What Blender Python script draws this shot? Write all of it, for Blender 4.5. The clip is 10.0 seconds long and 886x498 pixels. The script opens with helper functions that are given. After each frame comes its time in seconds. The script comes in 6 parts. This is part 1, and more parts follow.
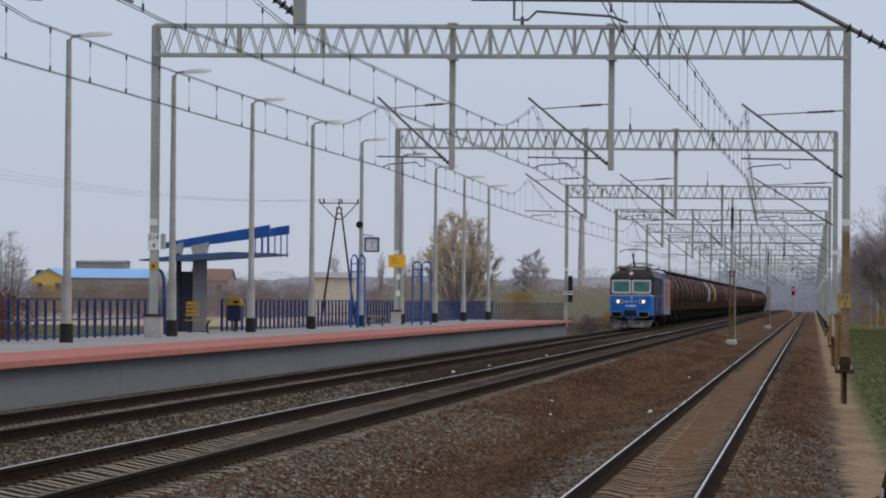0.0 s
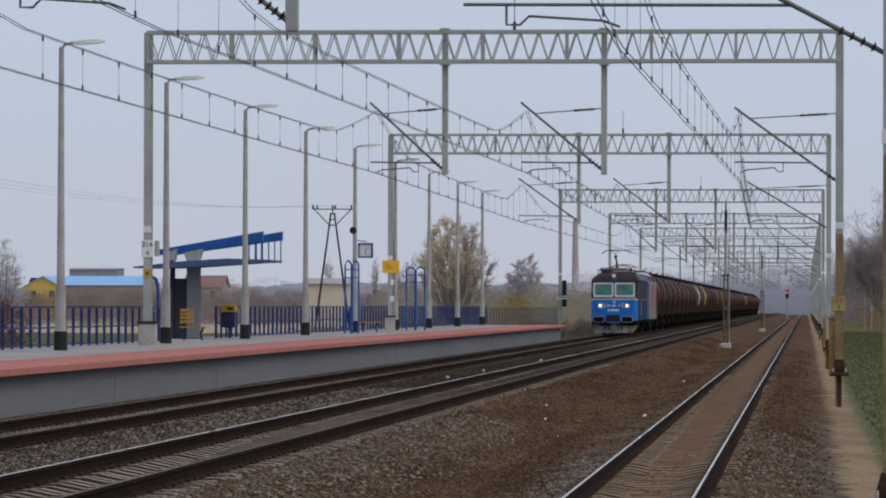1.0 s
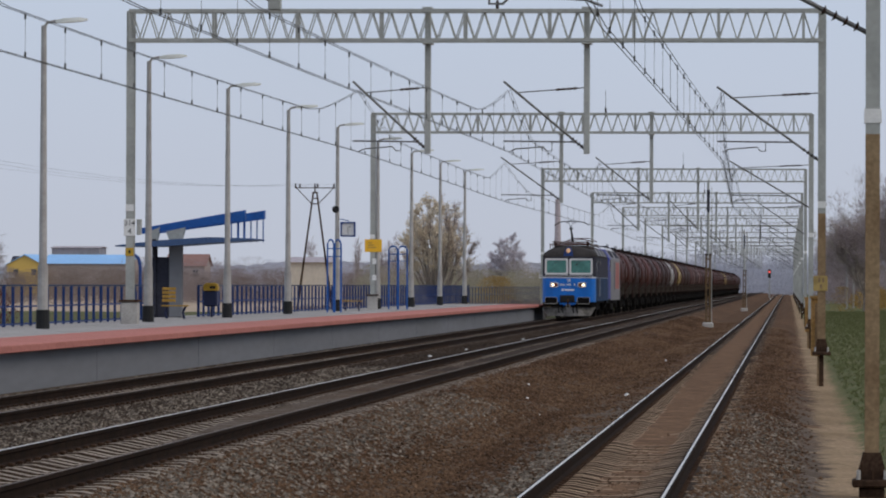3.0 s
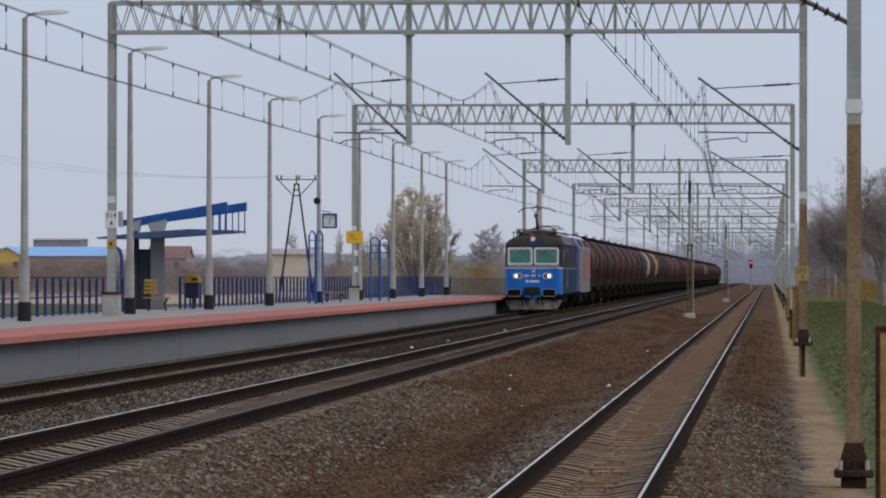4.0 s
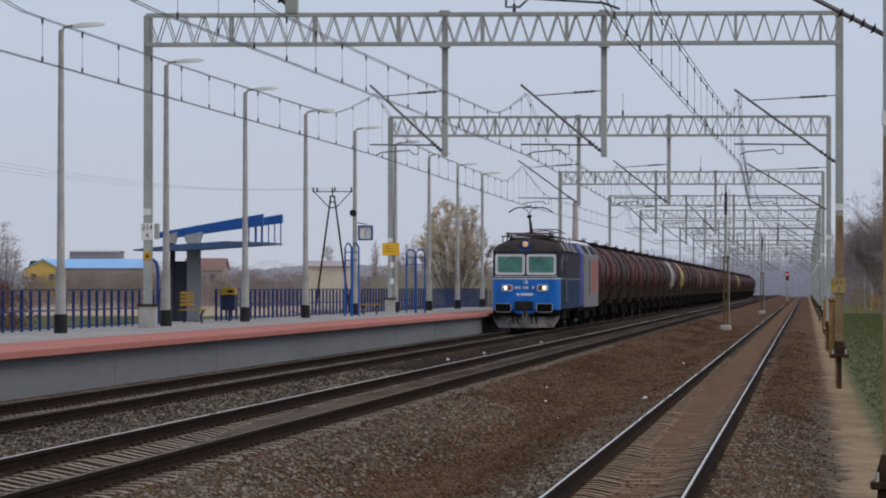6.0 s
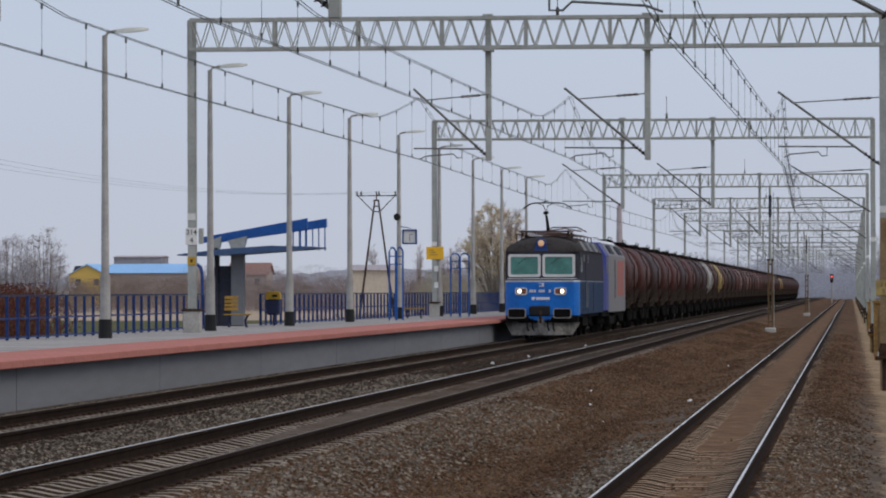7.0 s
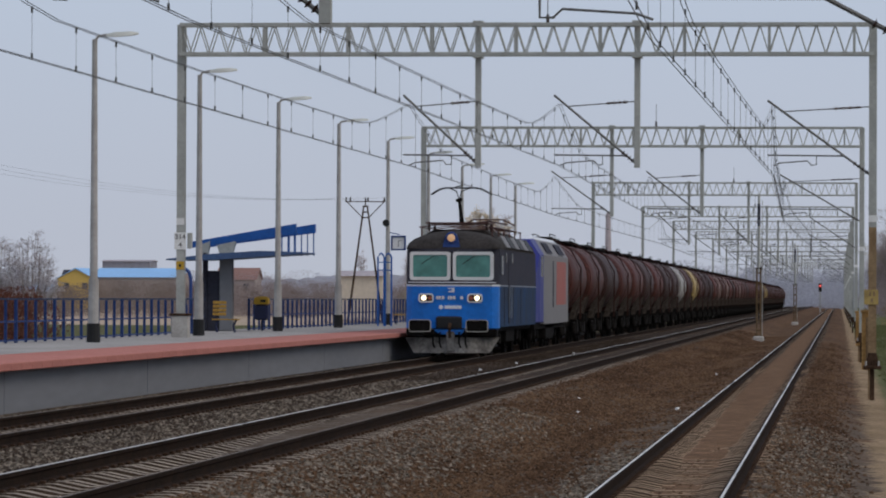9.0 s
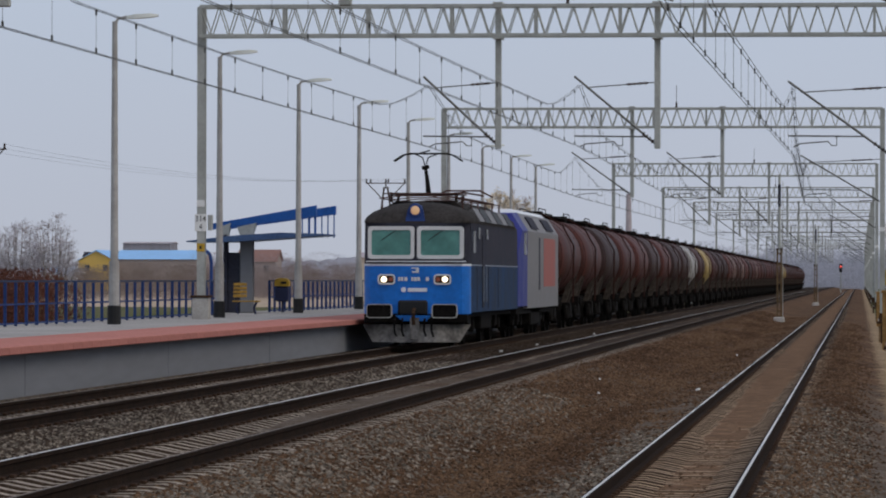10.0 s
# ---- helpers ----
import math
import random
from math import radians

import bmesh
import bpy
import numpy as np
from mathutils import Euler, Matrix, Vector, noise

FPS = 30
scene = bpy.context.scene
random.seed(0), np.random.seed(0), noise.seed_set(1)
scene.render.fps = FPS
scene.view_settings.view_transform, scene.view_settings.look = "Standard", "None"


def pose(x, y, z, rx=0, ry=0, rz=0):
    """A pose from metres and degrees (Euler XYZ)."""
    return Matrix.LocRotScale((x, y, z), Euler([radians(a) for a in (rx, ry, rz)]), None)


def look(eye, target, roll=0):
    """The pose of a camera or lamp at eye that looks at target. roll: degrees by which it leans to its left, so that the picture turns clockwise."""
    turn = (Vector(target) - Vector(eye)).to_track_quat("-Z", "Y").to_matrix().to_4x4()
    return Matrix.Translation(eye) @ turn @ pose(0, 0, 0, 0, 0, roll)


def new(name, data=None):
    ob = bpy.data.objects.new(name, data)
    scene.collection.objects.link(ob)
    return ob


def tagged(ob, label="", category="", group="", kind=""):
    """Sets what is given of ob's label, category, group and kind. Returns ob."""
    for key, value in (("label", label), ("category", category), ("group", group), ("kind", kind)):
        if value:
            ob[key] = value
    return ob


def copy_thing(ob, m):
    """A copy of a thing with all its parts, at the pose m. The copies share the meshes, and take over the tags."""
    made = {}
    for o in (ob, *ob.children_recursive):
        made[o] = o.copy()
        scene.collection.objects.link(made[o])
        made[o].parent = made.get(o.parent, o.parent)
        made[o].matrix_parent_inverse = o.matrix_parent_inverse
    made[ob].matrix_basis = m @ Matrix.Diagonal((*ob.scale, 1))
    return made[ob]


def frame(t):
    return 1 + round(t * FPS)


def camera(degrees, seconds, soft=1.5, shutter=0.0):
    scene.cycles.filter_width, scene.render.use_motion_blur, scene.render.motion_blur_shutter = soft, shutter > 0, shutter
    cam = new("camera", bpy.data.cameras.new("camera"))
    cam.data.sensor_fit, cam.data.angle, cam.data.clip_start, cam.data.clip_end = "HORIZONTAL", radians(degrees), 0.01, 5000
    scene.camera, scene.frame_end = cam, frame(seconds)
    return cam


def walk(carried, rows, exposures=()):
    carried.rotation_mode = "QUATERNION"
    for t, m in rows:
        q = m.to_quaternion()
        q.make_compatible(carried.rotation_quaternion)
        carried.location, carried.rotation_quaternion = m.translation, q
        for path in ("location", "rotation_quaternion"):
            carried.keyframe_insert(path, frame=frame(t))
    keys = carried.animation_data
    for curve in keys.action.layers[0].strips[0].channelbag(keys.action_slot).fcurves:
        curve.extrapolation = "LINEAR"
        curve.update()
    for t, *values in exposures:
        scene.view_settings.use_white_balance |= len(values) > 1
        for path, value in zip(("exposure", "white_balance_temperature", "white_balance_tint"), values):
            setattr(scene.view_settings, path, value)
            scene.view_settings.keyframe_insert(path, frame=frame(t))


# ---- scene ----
# Rails run along +y. z = 0 is the top of the rails of the two left-hand tracks.
EYE = (0.0, 0.0, 1.78)
LENS = 10.92
cam = camera(LENS, 10.0, soft=2.0)
# seconds, yaw to the left of +y, pitch up, roll: degrees
CAMERA_ROWS = [
    (0.0, 4.5600, 0.6280, 0.490),
    (0.5, 4.7028, 0.6279, 0.235),
    (1.0, 4.4830, 0.6942, 0.124),
    (1.5, 4.6603, 0.4574, 0.052),
    (2.0, 4.5944, 0.5093, -0.025),
    (2.5, 4.3176, 0.5754, 0.019),
    (3.0, 4.2646, 0.4347, 0.205),
    (3.2, 4.1044, 0.3095, 0.200),
    (4.5, 4.1414, 0.3413, -0.051),
    (5.0, 4.3672, 0.3899, -0.112),
    (5.5, 4.4200, 0.6315, -0.067),
    (5.7, 4.4169, 0.4403, 0.098),
    (6.8, 4.8438, 0.6421, -0.303),
    (7.0, 5.0281, 0.5228, -0.177),
    (7.5, 4.9394, 0.5985, -0.061),
    (8.0, 4.5196, 0.9282, -0.199),
    (8.5, 4.8699, 0.7543, 0.099),
    (9.0, 4.8886, 0.6023, 0.226),
    (9.5, 5.2580, 0.7763, 0.042),
    (10.0, 5.1405, 0.3715, 0.107),
]
walk(cam, [(t, Matrix.Translation(EYE) @ pose(0, 0, 0, 0, 0, yaw) @ pose(0, 0, 0, 90 + pitch, 0, 0) @ pose(0, 0, 0, 0, 0, roll))
           for t, yaw, pitch, roll in CAMERA_ROWS], exposures=[(0, 0.04), (3.2, 0.05), (5.7, 0.06), (8.0, 0.06), (8.5, -0.04), (9.0, -0.06), (10, -0.07)])

# ---- sky and light ----
SUN_AZIMUTH, SUN_ELEVATION = radians(115), radians(38)
world = bpy.data.worlds.new("overcast_sky")
scene.world = world
world.use_nodes = True
wn, wl = world.node_tree.nodes, world.node_tree.links
wn.clear()
w_out = wn.new("ShaderNodeOutputWorld")
w_bg = wn.new("ShaderNodeBackground")
w_sky = wn.new("ShaderNodeTexSky")
w_sky.sky_type = "NISHITA"
w_sky.sun_disc = False
w_sky.sun_elevation, w_sky.sun_rotation = SUN_ELEVATION, SUN_AZIMUTH
w_sky.dust_density, w_sky.air_density = 3.0, 1.0
w_dim = wn.new("ShaderNodeVectorMath")
w_dim.operation = "SCALE"
w_dim.inputs["Scale"].default_value = 0.08
w_mix = wn.new("ShaderNodeMixRGB")
w_mix.inputs[0].default_value = 0.88
w_tc = wn.new("ShaderNodeTexCoord")
w_sep = wn.new("ShaderNodeSeparateXYZ")
w_ramp = wn.new("ShaderNodeValToRGB")
w_ramp.color_ramp.elements[0].position, w_ramp.color_ramp.elements[0].color = 0.0, (0.545, 0.58, 0.68, 1)
w_ramp.color_ramp.elements[1].position, w_ramp.color_ramp.elements[1].color = 1.0, (0.74, 0.80, 0.96, 1)
w_mid = w_ramp.color_ramp.elements.new(0.07)
w_mid.color = (0.53, 0.61, 0.755, 1)
w_cloud = wn.new("ShaderNodeTexNoise")
w_cloud.inputs["Scale"].default_value = 6.0
w_cloud.inputs["Detail"].default_value = 3.0
w_cm = wn.new("ShaderNodeMapRange")
w_cm.inputs["To Min"].default_value, w_cm.inputs["To Max"].default_value = 0.95, 1.05
w_cs = wn.new("ShaderNodeVectorMath")
w_cs.operation = "SCALE"
wl.new(w_sky.outputs[0], w_dim.inputs[0])
wl.new(w_dim.outputs[0], w_mix.inputs[1])
wl.new(w_tc.outputs["Generated"], w_sep.inputs[0])
wl.new(w_tc.outputs["Generated"], w_cloud.inputs["Vector"])
wl.new(w_sep.outputs["Z"], w_ramp.inputs[0])
wl.new(w_ramp.outputs[0], w_cs.inputs[0])
wl.new(w_cloud.outputs["Fac"], w_cm.inputs["Value"])
wl.new(w_cm.outputs[0], w_cs.inputs["Scale"])
wl.new(w_cs.outputs[0], w_mix.inputs[2])
wl.new(w_mix.outputs[0], w_bg.inputs["Color"])
w_bg.inputs["Strength"].default_value = 1.0
wl.new(w_bg.outputs[0], w_out.inputs["Surface"])

sun = new("sun", bpy.data.lights.new("sun", "SUN"))
sun.data.energy, sun.data.angle, sun.data.color = 0.95, radians(30), (1.0, 0.88, 0.70)
_sd = Vector((math.sin(SUN_AZIMUTH) * math.cos(SUN_ELEVATION), math.cos(SUN_AZIMUTH) * math.cos(SUN_ELEVATION), math.sin(SUN_ELEVATION)))
sun.matrix_basis = look(_sd * 100, (0, 0, 0))


# ---- materials ----
def mat(name, color, rough=0.8, metal=0.0, vary=0.25, scale=3.0, fine=40.0, bump=0.15, second=None, spec=0.3, island=0.0, stretch=(1, 1, 1), random_tint=0.0, thin=0.0):
    """A surface: base colour broken by a coarse stain noise and a fine grain, with fine relief."""
    m = bpy.data.materials.new(name)
    m.use_nodes = True
    n, l = m.node_tree.nodes, m.node_tree.links
    b = n["Principled BSDF"]
    b.inputs["Roughness"].default_value, b.inputs["Metallic"].default_value = rough, metal
    b.inputs["Specular IOR Level"].default_value = spec if rough < 0.8 else 0.04
    tc = n.new("ShaderNodeTexCoord")
    mp = n.new("ShaderNodeMapping")
    mp.inputs["Scale"].default_value = stretch
    l.new(tc.outputs["Object"], mp.inputs[0])
    a, f = n.new("ShaderNodeTexNoise"), n.new("ShaderNodeTexNoise")
    a.inputs["Scale"].default_value, a.inputs["Detail"].default_value = scale, 4
    f.inputs["Scale"].default_value, f.inputs["Detail"].default_value = fine, 3
    l.new(mp.outputs[0], a.inputs["Vector"])
    l.new(mp.outputs[0], f.inputs["Vector"])
    other = second or tuple(c * (1 - vary) for c in color)
    r = n.new("ShaderNodeValToRGB")
    r.color_ramp.elements[0].position, r.color_ramp.elements[1].position = 0.36, 0.64
    r.color_ramp.elements[0].color, r.color_ramp.elements[1].color = (*other, 1), (*color, 1)
    l.new(a.outputs["Fac"], r.inputs[0])
    mr = n.new("ShaderNodeMapRange")
    mr.inputs["From Min"].default_value, mr.inputs["From Max"].default_value = 0.3, 0.7
    mr.inputs["To Min"].default_value, mr.inputs["To Max"].default_value = 1 - vary, 1 + vary * 0.6
    l.new(f.outputs["Fac"], mr.inputs["Value"])
    s = n.new("ShaderNodeVectorMath")
    s.operation = "SCALE"
    l.new(r.outputs[0], s.inputs[0])
    l.new(mr.outputs[0], s.inputs["Scale"])
    last = s
    if island or random_tint:
        src = n.new("ShaderNodeNewGeometry").outputs["Random Per Island"] if island else n.new("ShaderNodeObjectInfo").outputs["Random"]
        k = island or random_tint
        ir = n.new("ShaderNodeMapRange")
        ir.inputs["To Min"].default_value, ir.inputs["To Max"].default_value = 1 - k, 1 + k
        l.new(src, ir.inputs["Value"])
        s2 = n.new("ShaderNodeVectorMath")
        s2.operation = "SCALE"
        l.new(s.outputs[0], s2.inputs[0])
        l.new(ir.outputs[0], s2.inputs["Scale"])
        last = s2
    l.new(last.outputs[0], b.inputs["Base Color"])
    rr = n.new("ShaderNodeMapRange")
    rr.inputs["To Min"].default_value, rr.inputs["To Max"].default_value = max(0.02, rough - 0.12), min(1, rough + 0.12)
    l.new(a.outputs["Fac"], rr.inputs["Value"])
    l.new(rr.outputs[0], b.inputs["Roughness"])
    if bump:
        bp = n.new("ShaderNodeBump")
        bp.inputs["Strength"].default_value, bp.inputs["Distance"].default_value = bump, 0.02
        l.new(f.outputs["Fac"], bp.inputs["Height"])
        l.new(bp.outputs[0], b.inputs["Normal"])
    if thin:
        tr, mx = n.new("ShaderNodeBsdfTranslucent"), n.new("ShaderNodeMixShader")
        mx.inputs[0].default_value = thin
        l.new(last.outputs[0], tr.inputs["Color"])
        l.new(b.outputs[0], mx.inputs[1])
        l.new(tr.outputs[0], mx.inputs[2])
        l.new(mx.outputs[0], n["Material Output"].inputs["Surface"])
    return m


def glow(name, color, strength):
    m = bpy.data.materials.new(name)
    m.use_nodes = True
    b = m.node_tree.nodes["Principled BSDF"]
    b.inputs["Base Color"].default_value = (0.3, 0.26, 0.2, 1)
    b.inputs["Emission Color"].default_value = (*color, 1)
    b.inputs["Emission Strength"].default_value = strength
    return m


M_STONE = mat("ballast_stones", (0.185, 0.155, 0.124), 0.92, vary=0.3, scale=2, fine=30, bump=0.2, island=0.6)
# oily stones, darkened further by train shade put into the colour
M_OILSHADESTONE = mat("oily_shade_dark_ballast_stones", (0.060, 0.043, 0.032), 0.95, vary=0.35, scale=0.9, fine=30, bump=0.2, second=(0.040, 0.029, 0.022), island=0.4, stretch=(1, 0.07, 1))
M_RUSTSTONE = mat("rusty_ballast_stones", (0.122, 0.074, 0.044), 0.95, vary=0.35, scale=0.9, fine=30, bump=0.2, second=(0.080, 0.046, 0.027), island=0.4, stretch=(1, 0.07, 1))
M_GRASS = mat("spring_grass_ground", (0.075, 0.095, 0.035), 0.95, vary=0.4, scale=0.5, fine=9, bump=0.8, second=(0.12, 0.10, 0.055))
M_FIELD = mat("dry_field", (0.42, 0.325, 0.255), 0.95, vary=0.2, scale=0.06, fine=1.5, bump=0.5, second=(0.33, 0.26, 0.18))
M_SLEEPER = mat("concrete_sleeper", (0.29, 0.24, 0.195), 0.9, vary=0.25, scale=2.5, fine=30, bump=0.3, random_tint=0.15)
M_RUSTSLEEPER = mat("rust_stained_sleeper", (0.34, 0.24, 0.16), 0.9, vary=0.35, scale=2.0, fine=25, bump=0.3, random_tint=0.25)
M_GREENERY = mat("fresh_green_weeds", (0.15, 0.16, 0.07), 0.9, vary=0.2, scale=0.5, fine=5, bump=0.0, island=0.15, thin=0.5)


def trackbed_material():
    """Ballast that turns from grey stones to oily brown, then a sandy path and a grass verge to the right."""
    m = bpy.data.materials.new("trackbed")
    m.use_nodes = True
    n, l = m.node_tree.nodes, m.node_tree.links
    b = n["Principled BSDF"]
    b.inputs["Roughness"].default_value, b.inputs["Specular IOR Level"].default_value = 0.95, 0.04
    tc, sp = n.new("ShaderNodeTexCoord"), n.new("ShaderNodeSeparateXYZ")
    l.new(tc.outputs["Object"], sp.inputs[0])

    def noise_of(scale, detail):
        q = n.new("ShaderNodeTexNoise")
        q.inputs["Scale"].default_value, q.inputs["Detail"].default_value = scale, detail
        l.new(tc.outputs["Object"], q.inputs["Vector"])
        return q.outputs["Fac"]

    def ranged(src, a, c, lo=0.0, hi=1.0):
        q = n.new("ShaderNodeMapRange")
        for key, val in zip(("From Min", "From Max", "To Min", "To Max"), (a, c, lo, hi)):
            q.inputs[key].default_value = val
        l.new(src, q.inputs["Value"])
        return q.outputs[0]

    def math_of(op, a, c):
        q = n.new("ShaderNodeMath")
        q.operation = op
        for k, val in enumerate((a, c)):
            if isinstance(val, float):
                q.inputs[k].default_value = val
            else:
                l.new(val, q.inputs[k])
        return q.outputs[0]

    def mix(fac, a, c):
        q = n.new("ShaderNodeMixRGB")
        l.new(fac, q.inputs[0])
        for k, val in ((1, a), (2, c)):
            if isinstance(val, tuple):
                q.inputs[k].default_value = (*val, 1)
            else:
                l.new(val, q.inputs[k])
        return q.outputs[0]

    coarse, mid, fine = noise_of(0.28, 4), noise_of(1.6, 4), noise_of(14.0, 3)
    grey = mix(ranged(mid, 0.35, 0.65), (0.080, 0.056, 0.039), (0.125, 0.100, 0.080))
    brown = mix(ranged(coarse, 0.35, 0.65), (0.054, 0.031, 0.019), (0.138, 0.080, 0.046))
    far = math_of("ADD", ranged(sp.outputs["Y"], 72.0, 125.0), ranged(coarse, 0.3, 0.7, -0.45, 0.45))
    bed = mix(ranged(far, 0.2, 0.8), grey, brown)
    # main tracks darker further off: oil and the train's shade put into the colour
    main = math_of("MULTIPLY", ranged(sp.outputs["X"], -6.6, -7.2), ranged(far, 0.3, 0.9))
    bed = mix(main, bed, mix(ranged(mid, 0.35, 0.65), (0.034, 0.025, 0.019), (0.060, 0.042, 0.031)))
    off = math_of("ABSOLUTE", math_of("ADD", sp.outputs["X"], 2.07), 0.0)
    off = math_of("ADD", off, ranged(mid, 0.25, 0.75, -0.25, 0.25))
    dust = mix(ranged(mid, 0.35, 0.65), (0.110, 0.063, 0.037), (0.182, 0.110, 0.065))
    bed = mix(ranged(off, 0.55, 0.85), dust, bed)
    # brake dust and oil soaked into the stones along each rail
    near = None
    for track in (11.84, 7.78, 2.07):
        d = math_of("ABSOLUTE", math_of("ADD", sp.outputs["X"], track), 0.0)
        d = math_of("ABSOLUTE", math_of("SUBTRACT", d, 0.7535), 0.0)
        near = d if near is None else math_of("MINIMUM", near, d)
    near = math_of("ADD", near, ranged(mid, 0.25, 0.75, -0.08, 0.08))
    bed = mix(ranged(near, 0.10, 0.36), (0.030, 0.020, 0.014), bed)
    xw = math_of("ADD", sp.outputs["X"], ranged(mid, 0.25, 0.75, -0.28, 0.28))
    sand = mix(ranged(coarse, 0.35, 0.65), (0.21, 0.145, 0.085), (0.30, 0.215, 0.135))
    grass = mix(ranged(mid, 0.35, 0.65), (0.075, 0.095, 0.036), (0.15, 0.135, 0.07))
    c = mix(ranged(xw, 0.46, 0.66), bed, sand)
    c = mix(ranged(xw, 1.10, 1.32), c, grass)
    s = n.new("ShaderNodeVectorMath")
    s.operation = "SCALE"
    l.new(c, s.inputs[0])
    l.new(ranged(fine, 0.3, 0.7, 0.55, 1.3), s.inputs["Scale"])
    l.new(s.outputs[0], b.inputs["Base Color"])
    bp = n.new("ShaderNodeBump")
    bp.inputs["Strength"].default_value, bp.inputs["Distance"].default_value = 1.0, 0.03
    l.new(fine, bp.inputs["Height"])
    l.new(bp.outputs[0], b.inputs["Normal"])
    return m


# sleeper sides: their shade is painted in as a dark base colour
M_SLEEPERSHADE = mat("shade_dark_sleeper_side", (0.095, 0.066, 0.047), 0.95, vary=0.4, scale=3, fine=20, bump=0.3)
M_DIMSLEEPER = mat("clogged_dirty_sleeper", (0.15, 0.115, 0.088), 0.95, vary=0.3, scale=1.5, fine=12, bump=0.3)
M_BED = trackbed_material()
M_RUST = mat("rusty_rail_steel", (0.026, 0.016, 0.011), 0.95, 0.0, vary=0.4, scale=3, fine=30, bump=0.2)
M_RAILTOP = mat("polished_rail_head", (0.76, 0.69, 0.60), 0.3, 0.9, vary=0.12, scale=2, fine=20, bump=0.0, stretch=(1, 0.05, 1))
M_RAILDULL = mat("dull_rail_head", (0.19, 0.155, 0.13), 0.7, 0.0, vary=0.3, scale=2, fine=20, bump=0.0, stretch=(1, 0.05, 1))
M_CONC = mat("weathered_concrete", (0.44, 0.42, 0.39), 0.9, vary=0.18, scale=0.8, fine=25, bump=0.25, second=(0.33, 0.315, 0.295))
M_WALLCONC = mat("platform_wall_concrete", (0.195, 0.202, 0.222), 0.9, vary=0.07, scale=0.35, fine=5, bump=0.1, second=(0.165, 0.169, 0.182), stretch=(1, 0.12, 1))
M_PAVER = mat("grey_paving", (0.36, 0.342, 0.325), 0.9, vary=0.18, scale=0.4, fine=10, bump=0.3, second=(0.30, 0.282, 0.268))
M_REDPAVER = mat("faded_red_paving", (0.44, 0.18, 0.15), 0.9, vary=0.18, scale=0.35, fine=10, bump=0.3, second=(0.36, 0.15, 0.125), random_tint=0.05)
M_GREYPAINT = mat("grey_green_painted_steel", (0.39, 0.40, 0.375), 0.55, 0.0, vary=0.1, scale=1.2, fine=12, bump=0.05, second=(0.31, 0.32, 0.30))
M_LAMPPOST = mat("spun_concrete_post", (0.42, 0.41, 0.395), 0.85, vary=0.1, scale=1.0, fine=12, bump=0.1, second=(0.30, 0.29, 0.275))
M_BLACK = mat("black_paint", (0.012, 0.012, 0.013), 0.6, vary=0.3, bump=0.05)
M_WHITE = mat("white_paint", (0.75, 0.75, 0.73), 0.6, vary=0.1, scale=4, bump=0.03)
M_LAMPHEAD = mat("pale_lamp_housing", (0.62, 0.63, 0.58), 0.4, vary=0.1, bump=0.0)
M_BLUE = mat("blue_painted_steel", (0.026, 0.062, 0.22), 0.5, vary=0.2, scale=2, fine=20, bump=0.04, second=(0.02, 0.045, 0.16), spec=0.2)
M_BEAMBLUE = mat("bright_blue_painted_steel", (0.018, 0.10, 0.36), 0.5, vary=0.15, scale=2, fine=12, bump=0.03, second=(0.016, 0.08, 0.28), spec=0.2)
M_FENCE = mat("dull_blue_fence_paint", (0.024, 0.052, 0.165), 0.7, vary=0.2, scale=2, fine=20, bump=0.04, second=(0.020, 0.038, 0.12), spec=0.1)
M_OLDFENCE = mat("old_grey_blue_paint", (0.13, 0.14, 0.18), 0.8, vary=0.3, scale=1, fine=9, bump=0.1)
M_BINBLUE = mat("dark_navy_plastic", (0.016, 0.022, 0.07), 0.5, vary=0.15, scale=2, bump=0.03)
M_NAVY = mat("dusty_blue_canopy", (0.06, 0.11, 0.23), 0.6, vary=0.2, scale=1, fine=10, bump=0.03, second=(0.045, 0.085, 0.19))
M_YELLOW = mat("yellow_paint", (0.50, 0.31, 0.035), 0.7, vary=0.15, scale=3, bump=0.03)
M_BENCH = mat("worn_yellow_bench_paint", (0.40, 0.235, 0.045), 0.75, vary=0.25, scale=3, fine=15, bump=0.05)
M_SIGNYELLOW = mat("orange_yellow_sign", (0.85, 0.47, 0.03), 0.5, vary=0.06, scale=3, bump=0.02)
M_OCHRE = mat("ochre_metal_box", (0.46, 0.265, 0.095), 0.7, vary=0.3, scale=2, fine=15, bump=0.1, second=(0.30, 0.17, 0.05))
M_BROWNPOST = mat("brown_weathered_steel", (0.29, 0.205, 0.12), 0.8, 0.0, vary=0.25, scale=1.5, fine=16, bump=0.1, second=(0.21, 0.14, 0.08))
M_MASTBROWN = mat("brown_mast_paint", (0.17, 0.115, 0.06), 0.8, vary=0.3, scale=1.5, fine=16, bump=0.1, second=(0.11, 0.075, 0.045))
M_DARKRUST = mat("dark_rust", (0.075, 0.045, 0.03), 0.85, 0.1, vary=0.4, scale=3, fine=22, bump=0.2)
M_WIRE = mat("overhead_wire_copper", (0.085, 0.085, 0.08), 0.6, 0.4, vary=0.2, bump=0.0)
M_TUBE = mat("cantilever_tube_steel", (0.16, 0.16, 0.155), 0.6, 0.3, vary=0.2, scale=3, bump=0.05)
M_INSUL = mat("brown_porcelain", (0.05, 0.03, 0.025), 0.25, vary=0.2, bump=0.0, spec=0.5)
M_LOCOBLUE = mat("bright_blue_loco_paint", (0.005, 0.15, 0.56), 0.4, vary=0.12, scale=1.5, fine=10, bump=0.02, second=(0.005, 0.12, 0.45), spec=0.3)
